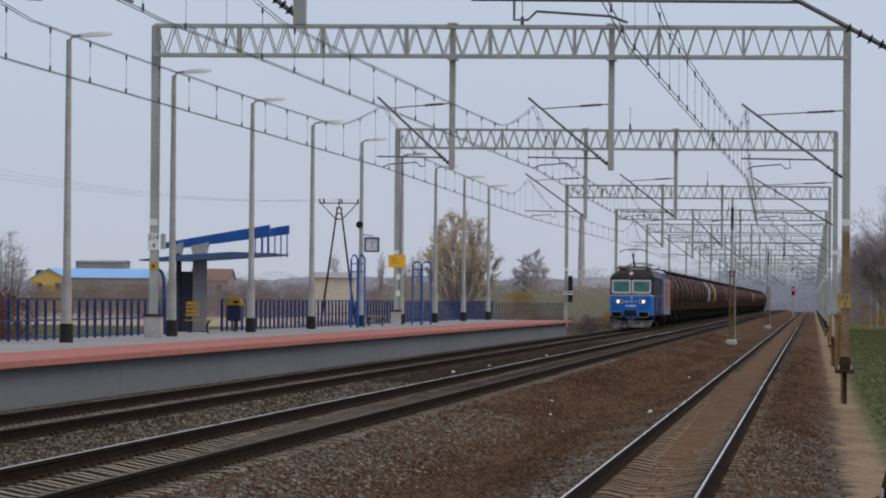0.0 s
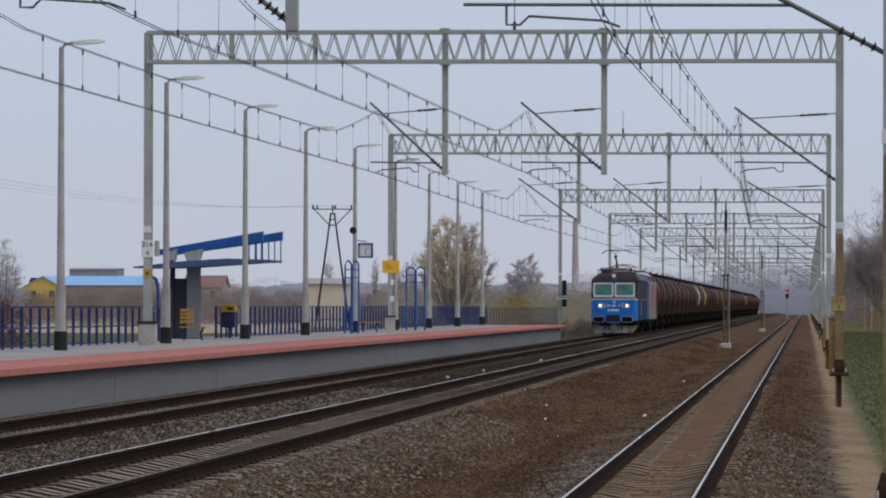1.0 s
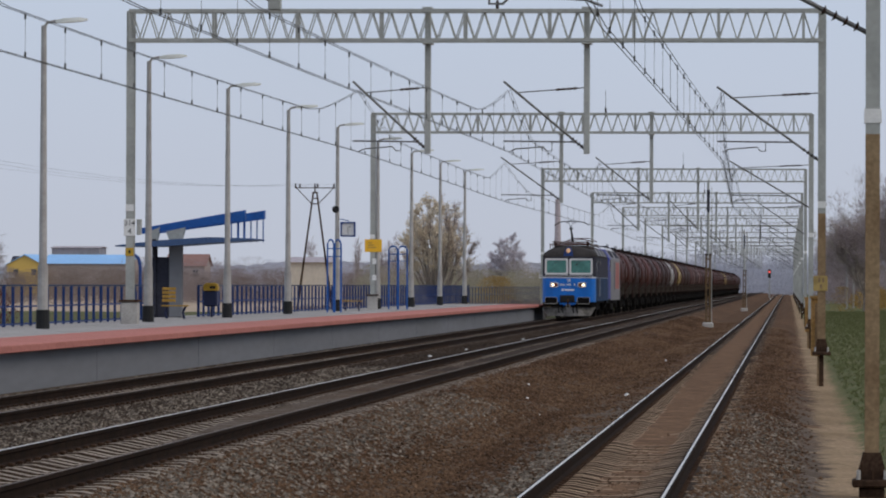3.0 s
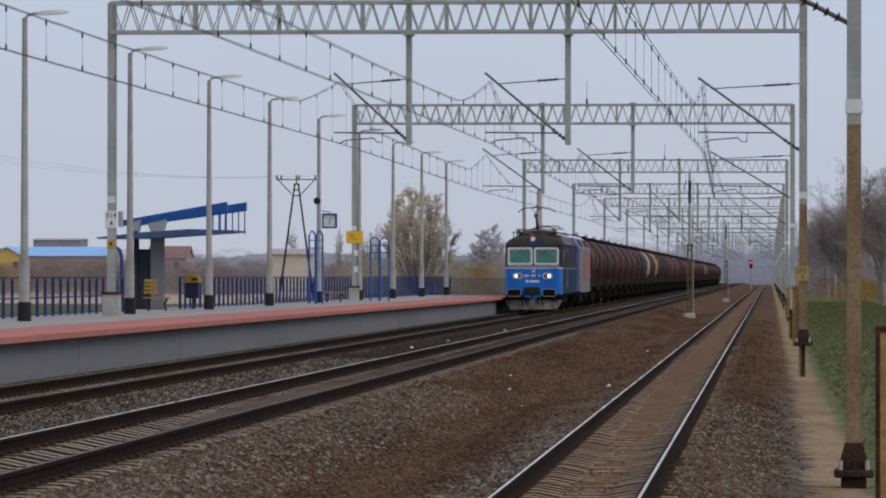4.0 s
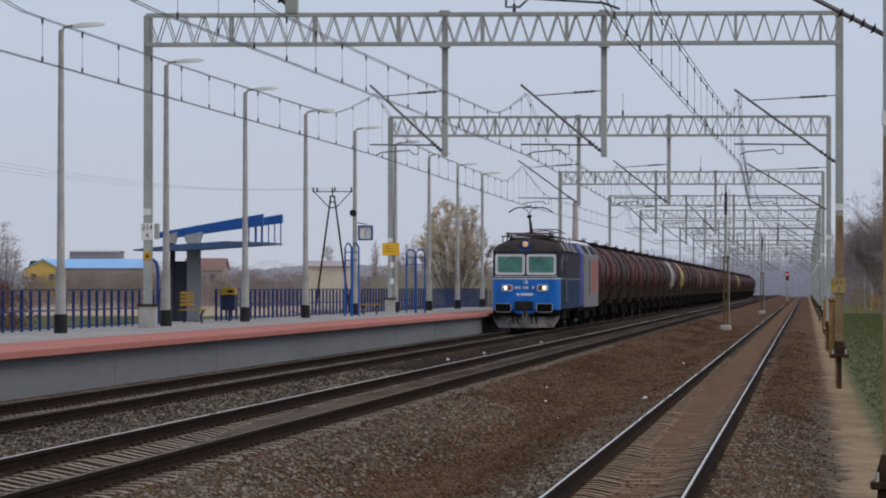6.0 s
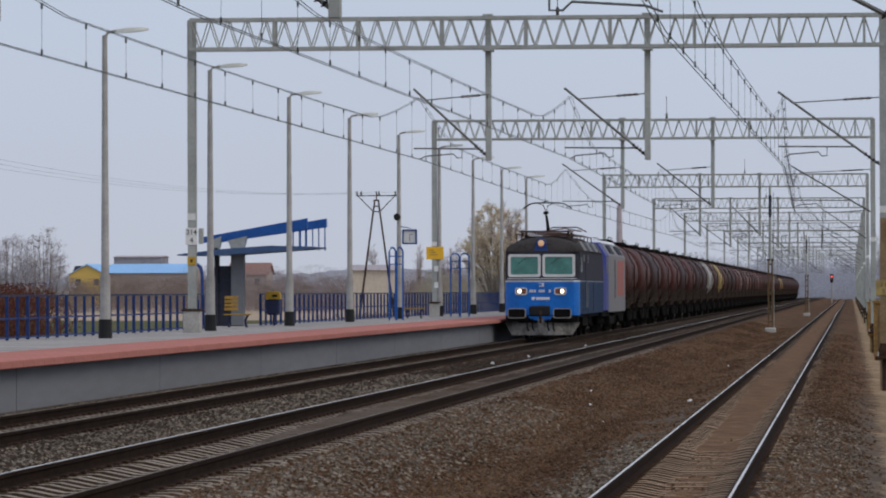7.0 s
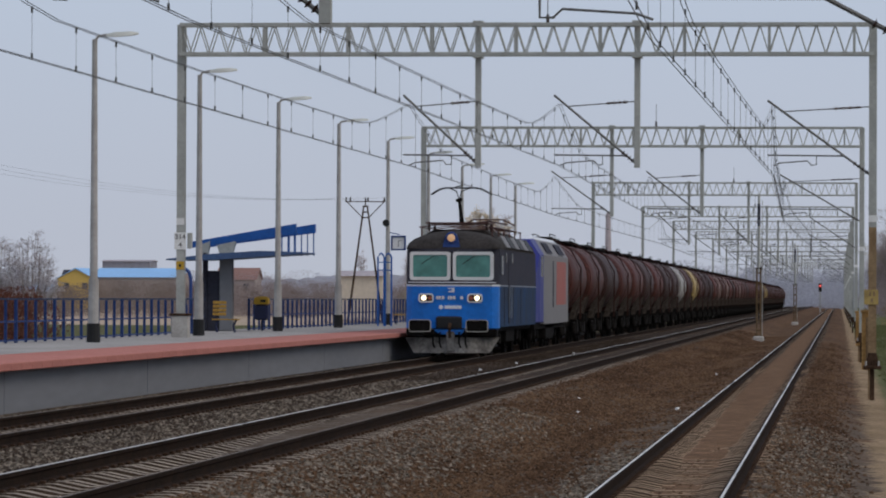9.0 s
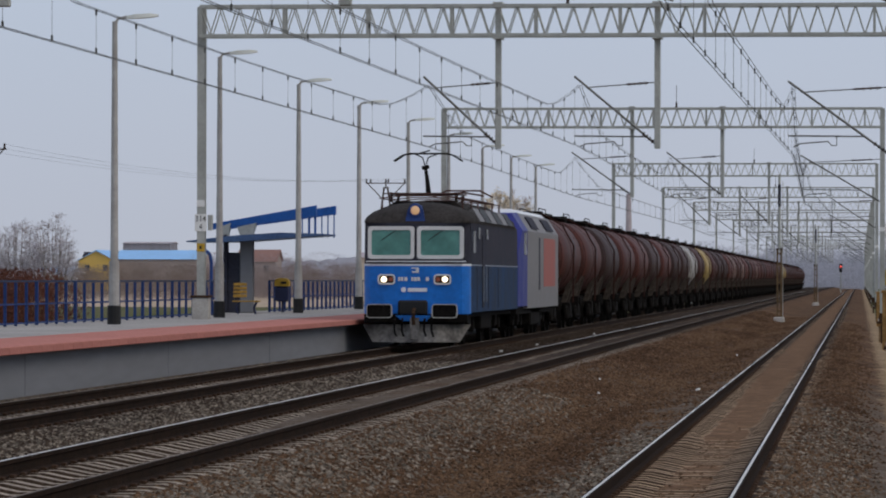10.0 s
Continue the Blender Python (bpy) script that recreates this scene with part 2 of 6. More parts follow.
M_LOCODARK = mat("dark_grey_blue_loco_paint", (0.032, 0.032, 0.047), 0.75, vary=0.2, scale=1.2, fine=10, bump=0.03, spec=0.2)
M_LOCOSIDE = mat("grey_loco_side_paint", (0.052, 0.051, 0.066), 0.8, vary=0.2, scale=1.0, fine=10, bump=0.03, second=(0.036, 0.039, 0.056), spec=0.2)
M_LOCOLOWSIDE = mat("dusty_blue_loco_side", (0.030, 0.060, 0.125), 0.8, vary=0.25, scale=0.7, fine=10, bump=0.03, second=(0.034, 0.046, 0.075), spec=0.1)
M_LOCOROOF = mat("sooty_loco_roof", (0.052, 0.047, 0.045), 0.9, vary=0.3, scale=1.0, fine=10, bump=0.08)
M_SIDESTRIPE = mat("grimy_pale_stripe", (0.20, 0.23, 0.28), 0.7, vary=0.2, bump=0.0)
M_STRIPE = mat("white_stripe_paint", (0.66, 0.68, 0.72), 0.5, vary=0.08, bump=0.0)
M_GLASS = mat("green_tinted_windscreen", (0.055, 0.19, 0.165), 0.12, vary=0.2, scale=1.2, fine=4, bump=0.0, spec=0.6, second=(0.08, 0.25, 0.215))
M_SCREENFRAME = mat("silver_window_frame", (0.66, 0.67, 0.66), 0.4, 0.1, vary=0.08, bump=0.0)
M_UNDER = mat("oily_underframe", (0.014, 0.0125, 0.0115), 0.85, vary=0.4, scale=2, fine=15, bump=0.15)
M_PLOUGH = mat("grimy_grey_plough", (0.26, 0.245, 0.23), 0.85, vary=0.3, scale=1.5, fine=12, bump=0.1, second=(0.10, 0.093, 0.086))
M_ORANGE = mat("weathered_orange_rust_paint", (0.36, 0.10, 0.055), 0.7, vary=0.2, scale=2, bump=0.05)
M_PANTO = mat("reddish_pantograph_steel", (0.10, 0.048, 0.04), 0.6, 0.2, vary=0.2, bump=0.03)
M_LILAC = mat("violet_blue_loco_paint", (0.020, 0.026, 0.20), 0.5, vary=0.12, scale=1.5, bump=0.02, spec=0.2)
M_SILVER = mat("silver_grey_loco_paint", (0.195, 0.188, 0.195), 0.55, 0.0, vary=0.14, scale=1.2, fine=8, bump=0.03, second=(0.15, 0.143, 0.145), spec=0.2)
M_REDPANEL = mat("faded_red_loco_panel", (0.34, 0.095, 0.075), 0.6, vary=0.15, scale=1.5, bump=0.02)
M_TANK = mat("red_brown_tank_paint", (0.098, 0.025, 0.018), 0.55, vary=0.35, scale=0.55, fine=5, bump=0.06, second=(0.046, 0.018, 0.015), random_tint=0.35, spec=0.14)
M_TANKDARK = mat("sooty_maroon_tank_paint", (0.046, 0.019, 0.017), 0.55, vary=0.4, scale=0.7, fine=6, bump=0.06, second=(0.030, 0.018, 0.016), random_tint=0.3, spec=0.14)
M_TANKFADED = mat("faded_pinkish_tank_paint", (0.19, 0.125, 0.11), 0.6, vary=0.3, scale=0.8, fine=6, bump=0.06, second=(0.11, 0.065, 0.055), spec=0.2)
M_TANKGREY = mat("pale_grey_tank_paint", (0.38, 0.37, 0.36), 0.55, vary=0.25, scale=0.9, fine=6, bump=0.06, second=(0.25, 0.235, 0.22))
M_TANKYELLOW = mat("ochre_tank_paint", (0.42, 0.30, 0.10), 0.55, vary=0.25, scale=0.9, fine=6, bump=0.06, second=(0.28, 0.20, 0.075))
M_TANKBAND = mat("grimy_tank_strap", (0.050, 0.020, 0.016), 0.8, vary=0.4, bump=0.05)
M_SADDLE = mat("dusty_saddle_steel", (0.085, 0.070, 0.060), 0.9, vary=0.5, scale=0.8, fine=9, bump=0.1, second=(0.05, 0.04, 0.034))
M_LIGHT = glow("headlight_glow", (1.0, 0.86, 0.62), 2.4)
M_TOPLIGHT = glow("top_lamp_glow", (1.0, 0.52, 0.2), 0.36)
M_REDLAMP = glow("red_signal_glow", (1.0, 0.05, 0.04), 1.3)
M_BARK = mat("grey_brown_bark", (0.32, 0.27, 0.235), 0.95, vary=0.3, scale=2, fine=14, bump=0.4)
# bare twigs, base colour paled to carry the haze over the fields
M_HAZETWIG = mat("haze_paled_bare_twigs", (0.68, 0.64, 0.68), 0.95, vary=0.2, scale=0.6, fine=5, bump=0.0, island=0.12, thin=0.5)
M_BUD = mat("budding_olive_leaves", (0.36, 0.335, 0.25), 0.9, vary=0.2, scale=0.5, fine=5, bump=0.0, island=0.15, thin=0.5)
M_PALEBUD = mat("pale_yellow_green_buds", (0.80, 0.70, 0.56), 0.9, vary=0.2, scale=0.5, fine=5, bump=0.0, island=0.2, thin=0.5)
M_BROWNTWIG = mat("pinkish_brown_twigs", (0.40, 0.315, 0.29), 0.95, vary=0.2, scale=0.6, fine=5, bump=0.0, island=0.15, thin=0.5)
M_DARKTWIG = mat("dark_mauve_twigs", (0.36, 0.30, 0.30), 0.95, vary=0.25, scale=0.4, fine=4, bump=0.0, island=0.15, thin=0.5)
M_BRUSH = mat("brown_scrub", (0.235, 0.185, 0.16), 0.95, vary=0.25, scale=0.05, fine=0.6, bump=0.0, island=0.12, thin=0.4)
M_REDBRUSH = mat("russet_hedge", (0.17, 0.068, 0.048), 0.95, vary=0.4, scale=0.4, fine=5, bump=0.0, island=0.3, thin=0.3)
# distance haze put into the base colour; woods, ridge and flats share it
M_HAZETINT = mat("haze_tinted_distance", (0.50, 0.51, 0.58), 0.95, vary=0.15, scale=0.03, fine=0.5, bump=0.0, island=0.08, thin=0.5)
M_GOLDBUSH = mat("ochre_dry_bush", (0.40, 0.26, 0.09), 0.95, vary=0.3, scale=0.5, fine=5, bump=0.0, island=0.25, thin=0.4)
M_OCHREWALL = mat("ochre_render_wall", (0.62, 0.43, 0.13), 0.9, vary=0.1, scale=0.3, fine=4, bump=0.05)
M_BLUEROOF = mat("sky_blue_sheet_roof", (0.25, 0.47, 0.76), 0.6, vary=0.08, scale=0.2, fine=2, bump=0.0)
# brown walls with mist painted in as a lighter base colour
M_HAZEWALL = mat("haze_paled_brown_wall", (0.33, 0.285, 0.265), 0.9, vary=0.1, scale=0.2, fine=2, bump=0.05)
M_REDROOF = mat("dull_red_tile_roof", (0.27, 0.16, 0.14), 0.9, vary=0.15, scale=0.3, fine=3, bump=0.05)
M_CREAM = mat("cream_render_wall", (0.58, 0.51, 0.42), 0.9, vary=0.1, scale=0.2, fine=2, bump=0.05)
M_CHIMNEY = mat("pinkish_grey_concrete", (0.40, 0.36, 0.38), 0.9, vary=0.15, scale=0.2, fine=2, bump=0.05)
M_WIN = mat("dark_window_glass", (0.04, 0.05, 0.06), 0.15, vary=0.1, bump=0.0, spec=0.5)


# ---- mesh tools ----
class Geo:
    """Collects vertices and faces of one mesh, each face with a material slot."""

    def __init__(self):
        self.v, self.f, self.m = [], [], []

    def face(self, pts, m=0):
        k = len(self.v)
        self.v += [tuple(p) for p in pts]
        self.f.append(tuple(range(k, k + len(pts))))
        self.m.append(m)

    def hexa(self, p, m=0):
        """Eight corners: four below, four above, both anticlockwise from above."""
        k = len(self.v)
        self.v += [tuple(q) for q in p]
        for a in ((3, 2, 1, 0), (4, 5, 6, 7), (0, 1, 5, 4), (1, 2, 6, 5), (2, 3, 7, 6), (3, 0, 4, 7)):
            self.f.append(tuple(k + i for i in a))
            self.m.append(m)
        return self

    def box(self, x0, x1, y0, y1, z0, z1, m=0, c=0.0):
        """A box; c chamfers its upright edges and draws in its top and bottom."""
        if not c:
            return self.hexa([(x0, y0, z0), (x1, y0, z0), (x1, y1, z0), (x0, y1, z0), (x0, y0, z1), (x1, y0, z1), (x1, y1, z1), (x0, y1, z1)], m)
        ring = [(x0 + c, y0), (x1 - c, y0), (x1, y0 + c), (x1, y1 - c), (x1 - c, y1), (x0 + c, y1), (x0, y1 - c), (x0, y0 + c)]
        mx, my = (x0 + x1) / 2, (y0 + y1) / 2
        fx, fy = 1 - 2 * c / (x1 - x0), 1 - 2 * c / (y1 - y0)
        inner = [(mx + (a - mx) * fx, my + (b - my) * fy) for a, b in ring]
        return self.loft([[(a, b, z0) for a, b in inner], [(a, b, z0 + c) for a, b in ring], [(a, b, z1 - c) for a, b in ring], [(a, b, z1) for a, b in inner]], m)

    def loft(self, rings, m=0, caps=True, closed=True):
        k, n = len(self.v), len(rings[0])
        for r in rings:
            self.v += [tuple(p) for p in r]
        for i in range(len(rings) - 1):
            for j in range(n if closed else n - 1):
                a, b = k + i * n + j, k + i * n + (j + 1) % n
                self.f.append((a, b, b + n, a + n))
                self.m.append(m)
        if caps:
            self.f += [tuple(range(k + n - 1, k - 1, -1)), tuple(range(k + (len(rings) - 1) * n, k + len(rings) * n))]
            self.m += [m, m]
        return self

    def tube(self, pts, r, sides=6, m=0, r_end=None, caps=True):
        """A round bar along pts, its radius going from r to r_end."""
        pts = [Vector(p) for p in pts]
        rings = []
        for i, p in enumerate(pts):
            d = (pts[min(i + 1, len(pts) - 1)] - pts[max(i - 1, 0)]).normalized()
            up = Vector((0, 0, 1)) if abs(d.z) < 0.9 else Vector((1, 0, 0))
            a = d.cross(up).normalized()
            b = a.cross(d)
            rr = r if r_end is None else r + (r_end - r) * i / (len(pts) - 1)
            rings.append([p + (a * math.cos(t) + b * math.sin(t)) * rr for t in (2 * math.pi * j / sides for j in range(sides))])
        return self.loft(rings, m, caps)

    def lathe(self, axis_pts, sides=12, m=0):
        """Rings of (x, y, z, radius) about an axis along y."""
        return self.loft([[(x + math.cos(t) * r, y, z + math.sin(t) * r) for t in (2 * math.pi * j / sides for j in range(sides))] for x, y, z, r in axis_pts], m)

    def mesh(self, name, mats, smooth=False):
        me = bpy.data.meshes.new(name)
        me.from_pydata(self.v, [], self.f)
        for q in (mats if isinstance(mats, (list, tuple)) else [mats]):
            me.materials.append(q)
        if any(self.m):
            me.polygons.foreach_set("material_index", self.m)
        if smooth:
            me.polygons.foreach_set("use_smooth", [True] * len(self.f))
        me.update()
        if smooth:
            me.set_sharp_from_angle(angle=radians(38))
        return me


def part(name, geo, material, parent, label="", at=None, smooth=False):
    """One mesh object under a thing or a part (or at top level if parent is None)."""
    me = geo if isinstance(geo, bpy.types.Mesh) else geo.mesh(name, material, smooth)
    ob = new(name, me)
    if parent is not None:
        ob.parent = parent
    if at is not None:
        ob.matrix_basis = at
    if label:
        ob["label"] = label
    return ob


def thing(name, label, category, at=None, group="", kind=""):
    ob = new(name)
    ob.empty_display_size = 0.3
    if at is not None:
        ob.matrix_basis = at
    return tagged(ob, label, category, group, kind)

# ---- ground ----
TRACK_LEFT, TRACK_MID, TRACK_RIGHT = -11.84, -7.78, -2.07
RIGHT_DROP = -0.46
LEFT_TOP, MID_TOP = -0.06, -0.045
FAR = 2600.0
# across the line: x, z
PROFILE = [(-1500, 1.000), (-300, -0.400), (-60, -0.900), (-24, -0.700), (-14.4, -0.420), (-13.7, -0.170), (-12.66, -0.240), (-12.56, -0.305), (-11.12, -0.305), (-11.02, -0.240), (-8.6, -0.240), (-8.5, -0.310), (-7.06, -0.310), (-6.96, -0.240),
           (-6.1, -0.255), (-5.4, -0.455), (-4.6, -0.675), (-3.6, -0.645), (-2.89, -0.635), (-2.79, -0.700), (-1.35, -0.700), (-1.25, -0.635),
           (-0.45, -0.655), (0.25, -0.855), (0.45, -0.895), (1.25, -0.915), (1.6, -0.820), (3.2, -0.700), (6, -0.750), (9, -0.600), (30, -0.400), (300, -0.300), (1500, 1.000)]


def ground_z(x):
    return float(np.interp(x, [p[0] for p in PROFILE], [p[1] for p in PROFILE]))


def clog(x, y):
    """How far dirt fills the space between the rails: the siding and the platform track are choked further off."""
    for c, a, b, lift in ((-11.84, 10, 20, 0.06), (-7.78, 54, 72, 0.084), (-2.07, 54, 125, 0.06)):
        if abs(x - c) < 0.74:
            return lift * min(1.0, max(0.0, (y - a) / (b - a)))
    return 0.0


def make_ground():
    """One sheet from behind the camera to the horizon, finer where the line runs."""
    rng = random.Random(4)
    xs = sorted({x for x, _ in PROFILE} | {-22, -20, -18, -16} | set(np.arange(-13.4, -0.6, 0.42).round(3).tolist()) | set(np.arange(-0.6, 3.2, 0.3).round(3).tolist()))
    ys = sorted(set([-200.0, -60, 0] + np.arange(30, 130, 1.5).tolist() + np.arange(130, 330, 8).tolist() + [360, 430, 520, 700, 1000, 1600, FAR]))
    g = Geo()
    slot = {}
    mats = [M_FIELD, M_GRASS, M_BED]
    for y in ys:
        for x in xs:
            near = -13 < x < 3.2 and y < 330
            g.v.append((x, y, ground_z(x) + clog(x, y) + (rng.uniform(-0.012, 0.012) if near else 0)))
    n = len(xs)
    for i in range(len(ys) - 1):
        for j in range(n - 1):
            a = i * n + j
            g.f.append((a, a + 1, a + n + 1, a + n))
            c = (xs[j] + xs[j + 1]) / 2
            k = 0
            if c <= -22:
                k = 1 if ys[i] < 430 else 0
            elif -22 < c < -14:
                k = 1
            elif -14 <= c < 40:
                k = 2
            g.m.append(k)
    tagged(part("ground", g, mats, None, smooth=True), "ballasted trackbed with oily cess, sandy path and fields", "ground", kind="structure")


make_ground()


def rail_ring(x, y, z):
    """Section of a flat-bottom rail with its top at z."""
    half = [(0.036, 0.0), (0.036, -0.04), (0.009, -0.055), (0.009, -0.135), (0.07, -0.155), (0.07, -0.172)]
    return [(x + a, y, z + b) for a, b in half] + [(x - a, y, z + b) for a, b in reversed(half)]


def make_track(name, cx, top, heads, m_sleeper, label, first, piece_from, piece_to):
    """A track: two rails with polished heads, concrete sleepers with sloping ends, clips."""
    t = thing(name, label, "railway track", kind="structure")
    ys = [first] + np.arange(40, 330, 12).tolist() + [400, 600, 1000, 1800]
    for s in (-1, 1):
        x = cx + s * 0.7535
        g = Geo().loft([rail_ring(x, y, top) for y in ys])
        r = part("rail", g, M_RUST, t)
        head, hw = heads[(s + 1) // 2]
        h = Geo()
        h.loft([[(x - hw, y, top + 0.001), (x + hw, y, top + 0.001), (x + hw - 0.003, y, top + 0.005), (x - hw + 0.003, y, top + 0.005)] for y in ys])
        part("rail_head", h, head, r, "worn shiny running surface")
    z = top - 0.172
    sg = Geo()
    prof = [(-1.3, -0.045), (-1.05, 0.0), (-0.52, 0.0), (-0.25, -0.055), (0.25, -0.055), (0.52, 0.0), (1.05, 0.0), (1.3, -0.045)]
    rings = []
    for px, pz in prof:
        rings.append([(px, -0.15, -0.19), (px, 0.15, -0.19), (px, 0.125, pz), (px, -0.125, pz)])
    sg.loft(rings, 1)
    # slot 0 for the paler tops, slot 1 for the shade-dark sides
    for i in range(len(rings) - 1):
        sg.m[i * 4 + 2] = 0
    me = sg.mesh("sleeper", [m_sleeper, M_SLEEPERSHADE])
    n = int((piece_to - piece_from) / 0.6)
    rng = random.Random(int(-cx * 10))
    for i in range(n):
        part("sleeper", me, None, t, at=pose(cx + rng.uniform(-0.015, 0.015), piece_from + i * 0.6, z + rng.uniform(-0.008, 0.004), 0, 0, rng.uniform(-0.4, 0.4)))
    rest = Geo()
    y = piece_from + n * 0.6
    while y < 420:
        k = len(rest.v)
        for ring in rings:
            rest.v += [(cx + a, y + b, z + c) for a, b, c in ring]
        for i in range(len(rings) - 1):
            for j in range(4):
                a, b = k + i * 4 + j, k + i * 4 + (j + 1) % 4
                rest.f.append((a, b, b + 4, a + 4))
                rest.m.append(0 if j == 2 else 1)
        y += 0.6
    tagged(part("distant_sleepers", rest, [M_DIMSLEEPER, M_SLEEPERSHADE], t), kind="stuff")
    clips = Geo()
    for i in range(150):
        y = piece_from + i * 0.6
        for s in (-1, 1):
            for d in (-1, 1):
                x = cx + s * 0.7535 + d * 0.10
                clips.box(x - 0.03, x + 0.03, y - 0.06, y + 0.06, z - 0.005, z + 0.035, 0, 0.008)
    tagged(part("rail_clips", clips, M_DARKRUST, t), kind="stuff")
    return t


make_track("track_platform_side", TRACK_LEFT, LEFT_TOP, ((M_RAILDULL, 0.012), (M_RAILDULL, 0.014)), M_SLEEPER, "main-line track with dull rails beside the platform", -60, 60, 130)
make_track("track_middle", TRACK_MID, MID_TOP, ((M_RAILTOP, 0.014), (M_RAILDULL, 0.011)), M_SLEEPER, "middle main-line track with shiny rails on concrete sleepers", -60, 38, 162)
make_track("track_siding", TRACK_RIGHT, RIGHT_DROP, ((M_RAILTOP, 0.016), (M_RAILTOP, 0.016)), M_RUSTSLEEPER, "lower track with polished rails on rusty concrete sleepers", -60, 38, 162)


# ---- platform ----
EDGE, PTOP, P0, P1 = -13.5, 0.68, 40.0, 261.0


def make_platform():
    p = thing("platform", "long station platform with faded red edge paving and concrete wall", "platform", kind="structure")
    g = Geo()
    g.box(EDGE - 0.55, EDGE - 0.30, P0, P1 - 0.2, -0.6, PTOP - 0.14)
    w = part("platform_wall", g, M_WALLCONC, p, "grey concrete retaining wall with joints")
    jg = Geo().box(EDGE - 0.299, EDGE - 0.296, -0.006, 0.006, -0.3, PTOP - 0.15)
    jm = jg.mesh("wall_joint", M_LOCOSIDE)
    for y in np.arange(P0 + 4, P1, 16.0):
        part("wall_joint", jm, None, w, at=pose(0, y, 0))
    g = Geo().box(-20.6, EDGE - 0.56, P0, P1, -1.0, PTOP - 0.09)
    part("platform_fill", g, M_WALLCONC, p)
    # edge slabs, one metre long, with a small nosing over the wall
    me = Geo().box(EDGE - 0.98, EDGE, 0.006, 0.994, PTOP - 0.13, PTOP + 0.004, 0, 0.012).mesh("edge_slab", M_REDPAVER)
    for i in range(int(P1 - P0)):
        part("edge_slab", me, None, p, at=pose(0, P0 + i, 0))
    me = Geo().box(EDGE - 2.15, EDGE - 0.99, 0.006, 0.994, PTOP - 0.088, PTOP, 0, 0.008).mesh("red_paving", M_REDPAVER)
    for i in range(int(P1 - P0)):
        part("red_paving", me, None, p, at=pose(0, P0 + i, 0))
    g = Geo()
    for i in range(int(P1 - P0)):
        for j in range(4):
            x = EDGE - 2.16 - j * 1.2
            g.box(x - 1.19, x, P0 + i + 0.006, P0 + i + 0.994, PTOP - 0.085, PTOP - 0.003 + 0.002 * ((i * 7 + j * 3) % 3))
    tagged(part("grey_paving", g, M_PAVER, p, "grey concrete paving flags"), kind="stuff")
    return p


make_platform()


def make_fence():
    """Blue fence of wide-spaced flat bars along the back of the platform."""
    bar = Geo().box(-0.036, 0.036, -0.02, 0.02, 0.0, 1.0).mesh("fence_bar", M_FENCE)
    post = Geo().box(-0.04, 0.04, -0.04, 0.04, -0.05, 1.04, 0, 0.006).mesh("fence_post", M_FENCE)
    rail = Geo().box(-0.02, 0.02, 0, 5.4, -0.02, 0.02).mesh("fence_rail", M_FENCE)
    top_rail = Geo().box(-0.025, 0.025, 0, 5.4, -0.02, 0.02).mesh("top_rail", M_LOCOLOWSIDE)
    for y0 in np.arange(70, 258, 5.4):
        if 137 < y0 < 150:
            continue
        f = thing("fence_panel", "blue painted steel bar fence panel on the platform", "fence", pose(-19.3, y0, PTOP), "fence panels along the platform")
        part("fence_post", post, None, f)
        for z in (0.06, 0.50):
            part("fence_rail", rail, None, f, at=pose(0, 0, z))
        part("top_rail", top_rail, None, f, at=pose(0, 0, 1.03))
        for k in range(1, 4):
            part("fence_bar", bar, None, f, at=pose(0, k * 1.35, 0))
    # past the platform the fence goes on over the grass on taller posts
    tall = Geo().box(-0.04, 0.04, -0.04, 0.04, -1.5, 1.04, 0, 0.006).mesh("fence_post", M_FENCE)
    dull = Geo().box(-0.035, 0.035, -0.035, 0.035, -1.5, 0.95, 0, 0.006).mesh("fence_post", M_OLDFENCE)
    dull_rail = Geo().box(-0.02, 0.02, 0, 5.4, -0.02, 0.02).mesh("fence_rail", M_OLDFENCE)
    for k in range(19):
        y0, blue = 259.0 + 5.4 * k, k < 4
        f = thing("fence_panel", "blue painted steel bar fence panel beside the platform end" if blue else "old grey-blue post and rail fence panel in the grass", "fence", pose(-19.3, y0, PTOP), "fence panels along the platform" if blue else "old fence panels past the platform")
        part("fence_post", tall if blue else dull, None, f)
        for z in ((0.06, 0.50) if blue else (0.45,)):
            part("fence_rail", rail if blue else dull_rail, None, f, at=pose(0, 0, z))
        part("top_rail", top_rail if blue else dull_rail, None, f, at=pose(0, 0, 1.03 if blue else 0.9))
        for q in range(1, 4):
            if blue or q == 2:
                part("fence_bar", bar if blue else dull, None, f, at=pose(0, q * 1.35, 0))


make_fence()


# ---- overhead line ----
def h_column(g, x, y, z0, z1, w, d, m=0):
    """An H-section column, its flanges facing along the line."""
    t, a, b = 0.022, w / 2, d / 2
    sec = [(-a, -b), (a, -b), (a, -b + t), (t / 2, -b + t), (t / 2, b - t), (a, b - t), (a, b), (-a, b), (-a, b - t), (-t / 2, b - t), (-t / 2, -b + t), (-a, -b + t)]
    g.loft([[(x + p, y + q, z) for p, q in sec] for z in (z0, z1)], m)


BEAM_LOW, BEAM_TOP = 8.32, 9.11


def insulator(g, a, b, m=0, n=4, r=0.075):
    """A ribbed insulator between two points."""
    a, b = Vector(a), Vector(b)
    g.tube([a, b], 0.03, 6, m)
    for i in range(n):
        c = a + (b - a) * ((i + 0.5) / n)
        d = (b - a).normalized() * 0.018
        g.tube([c - d, c, c + d], r * 0.5, 8, m, r)


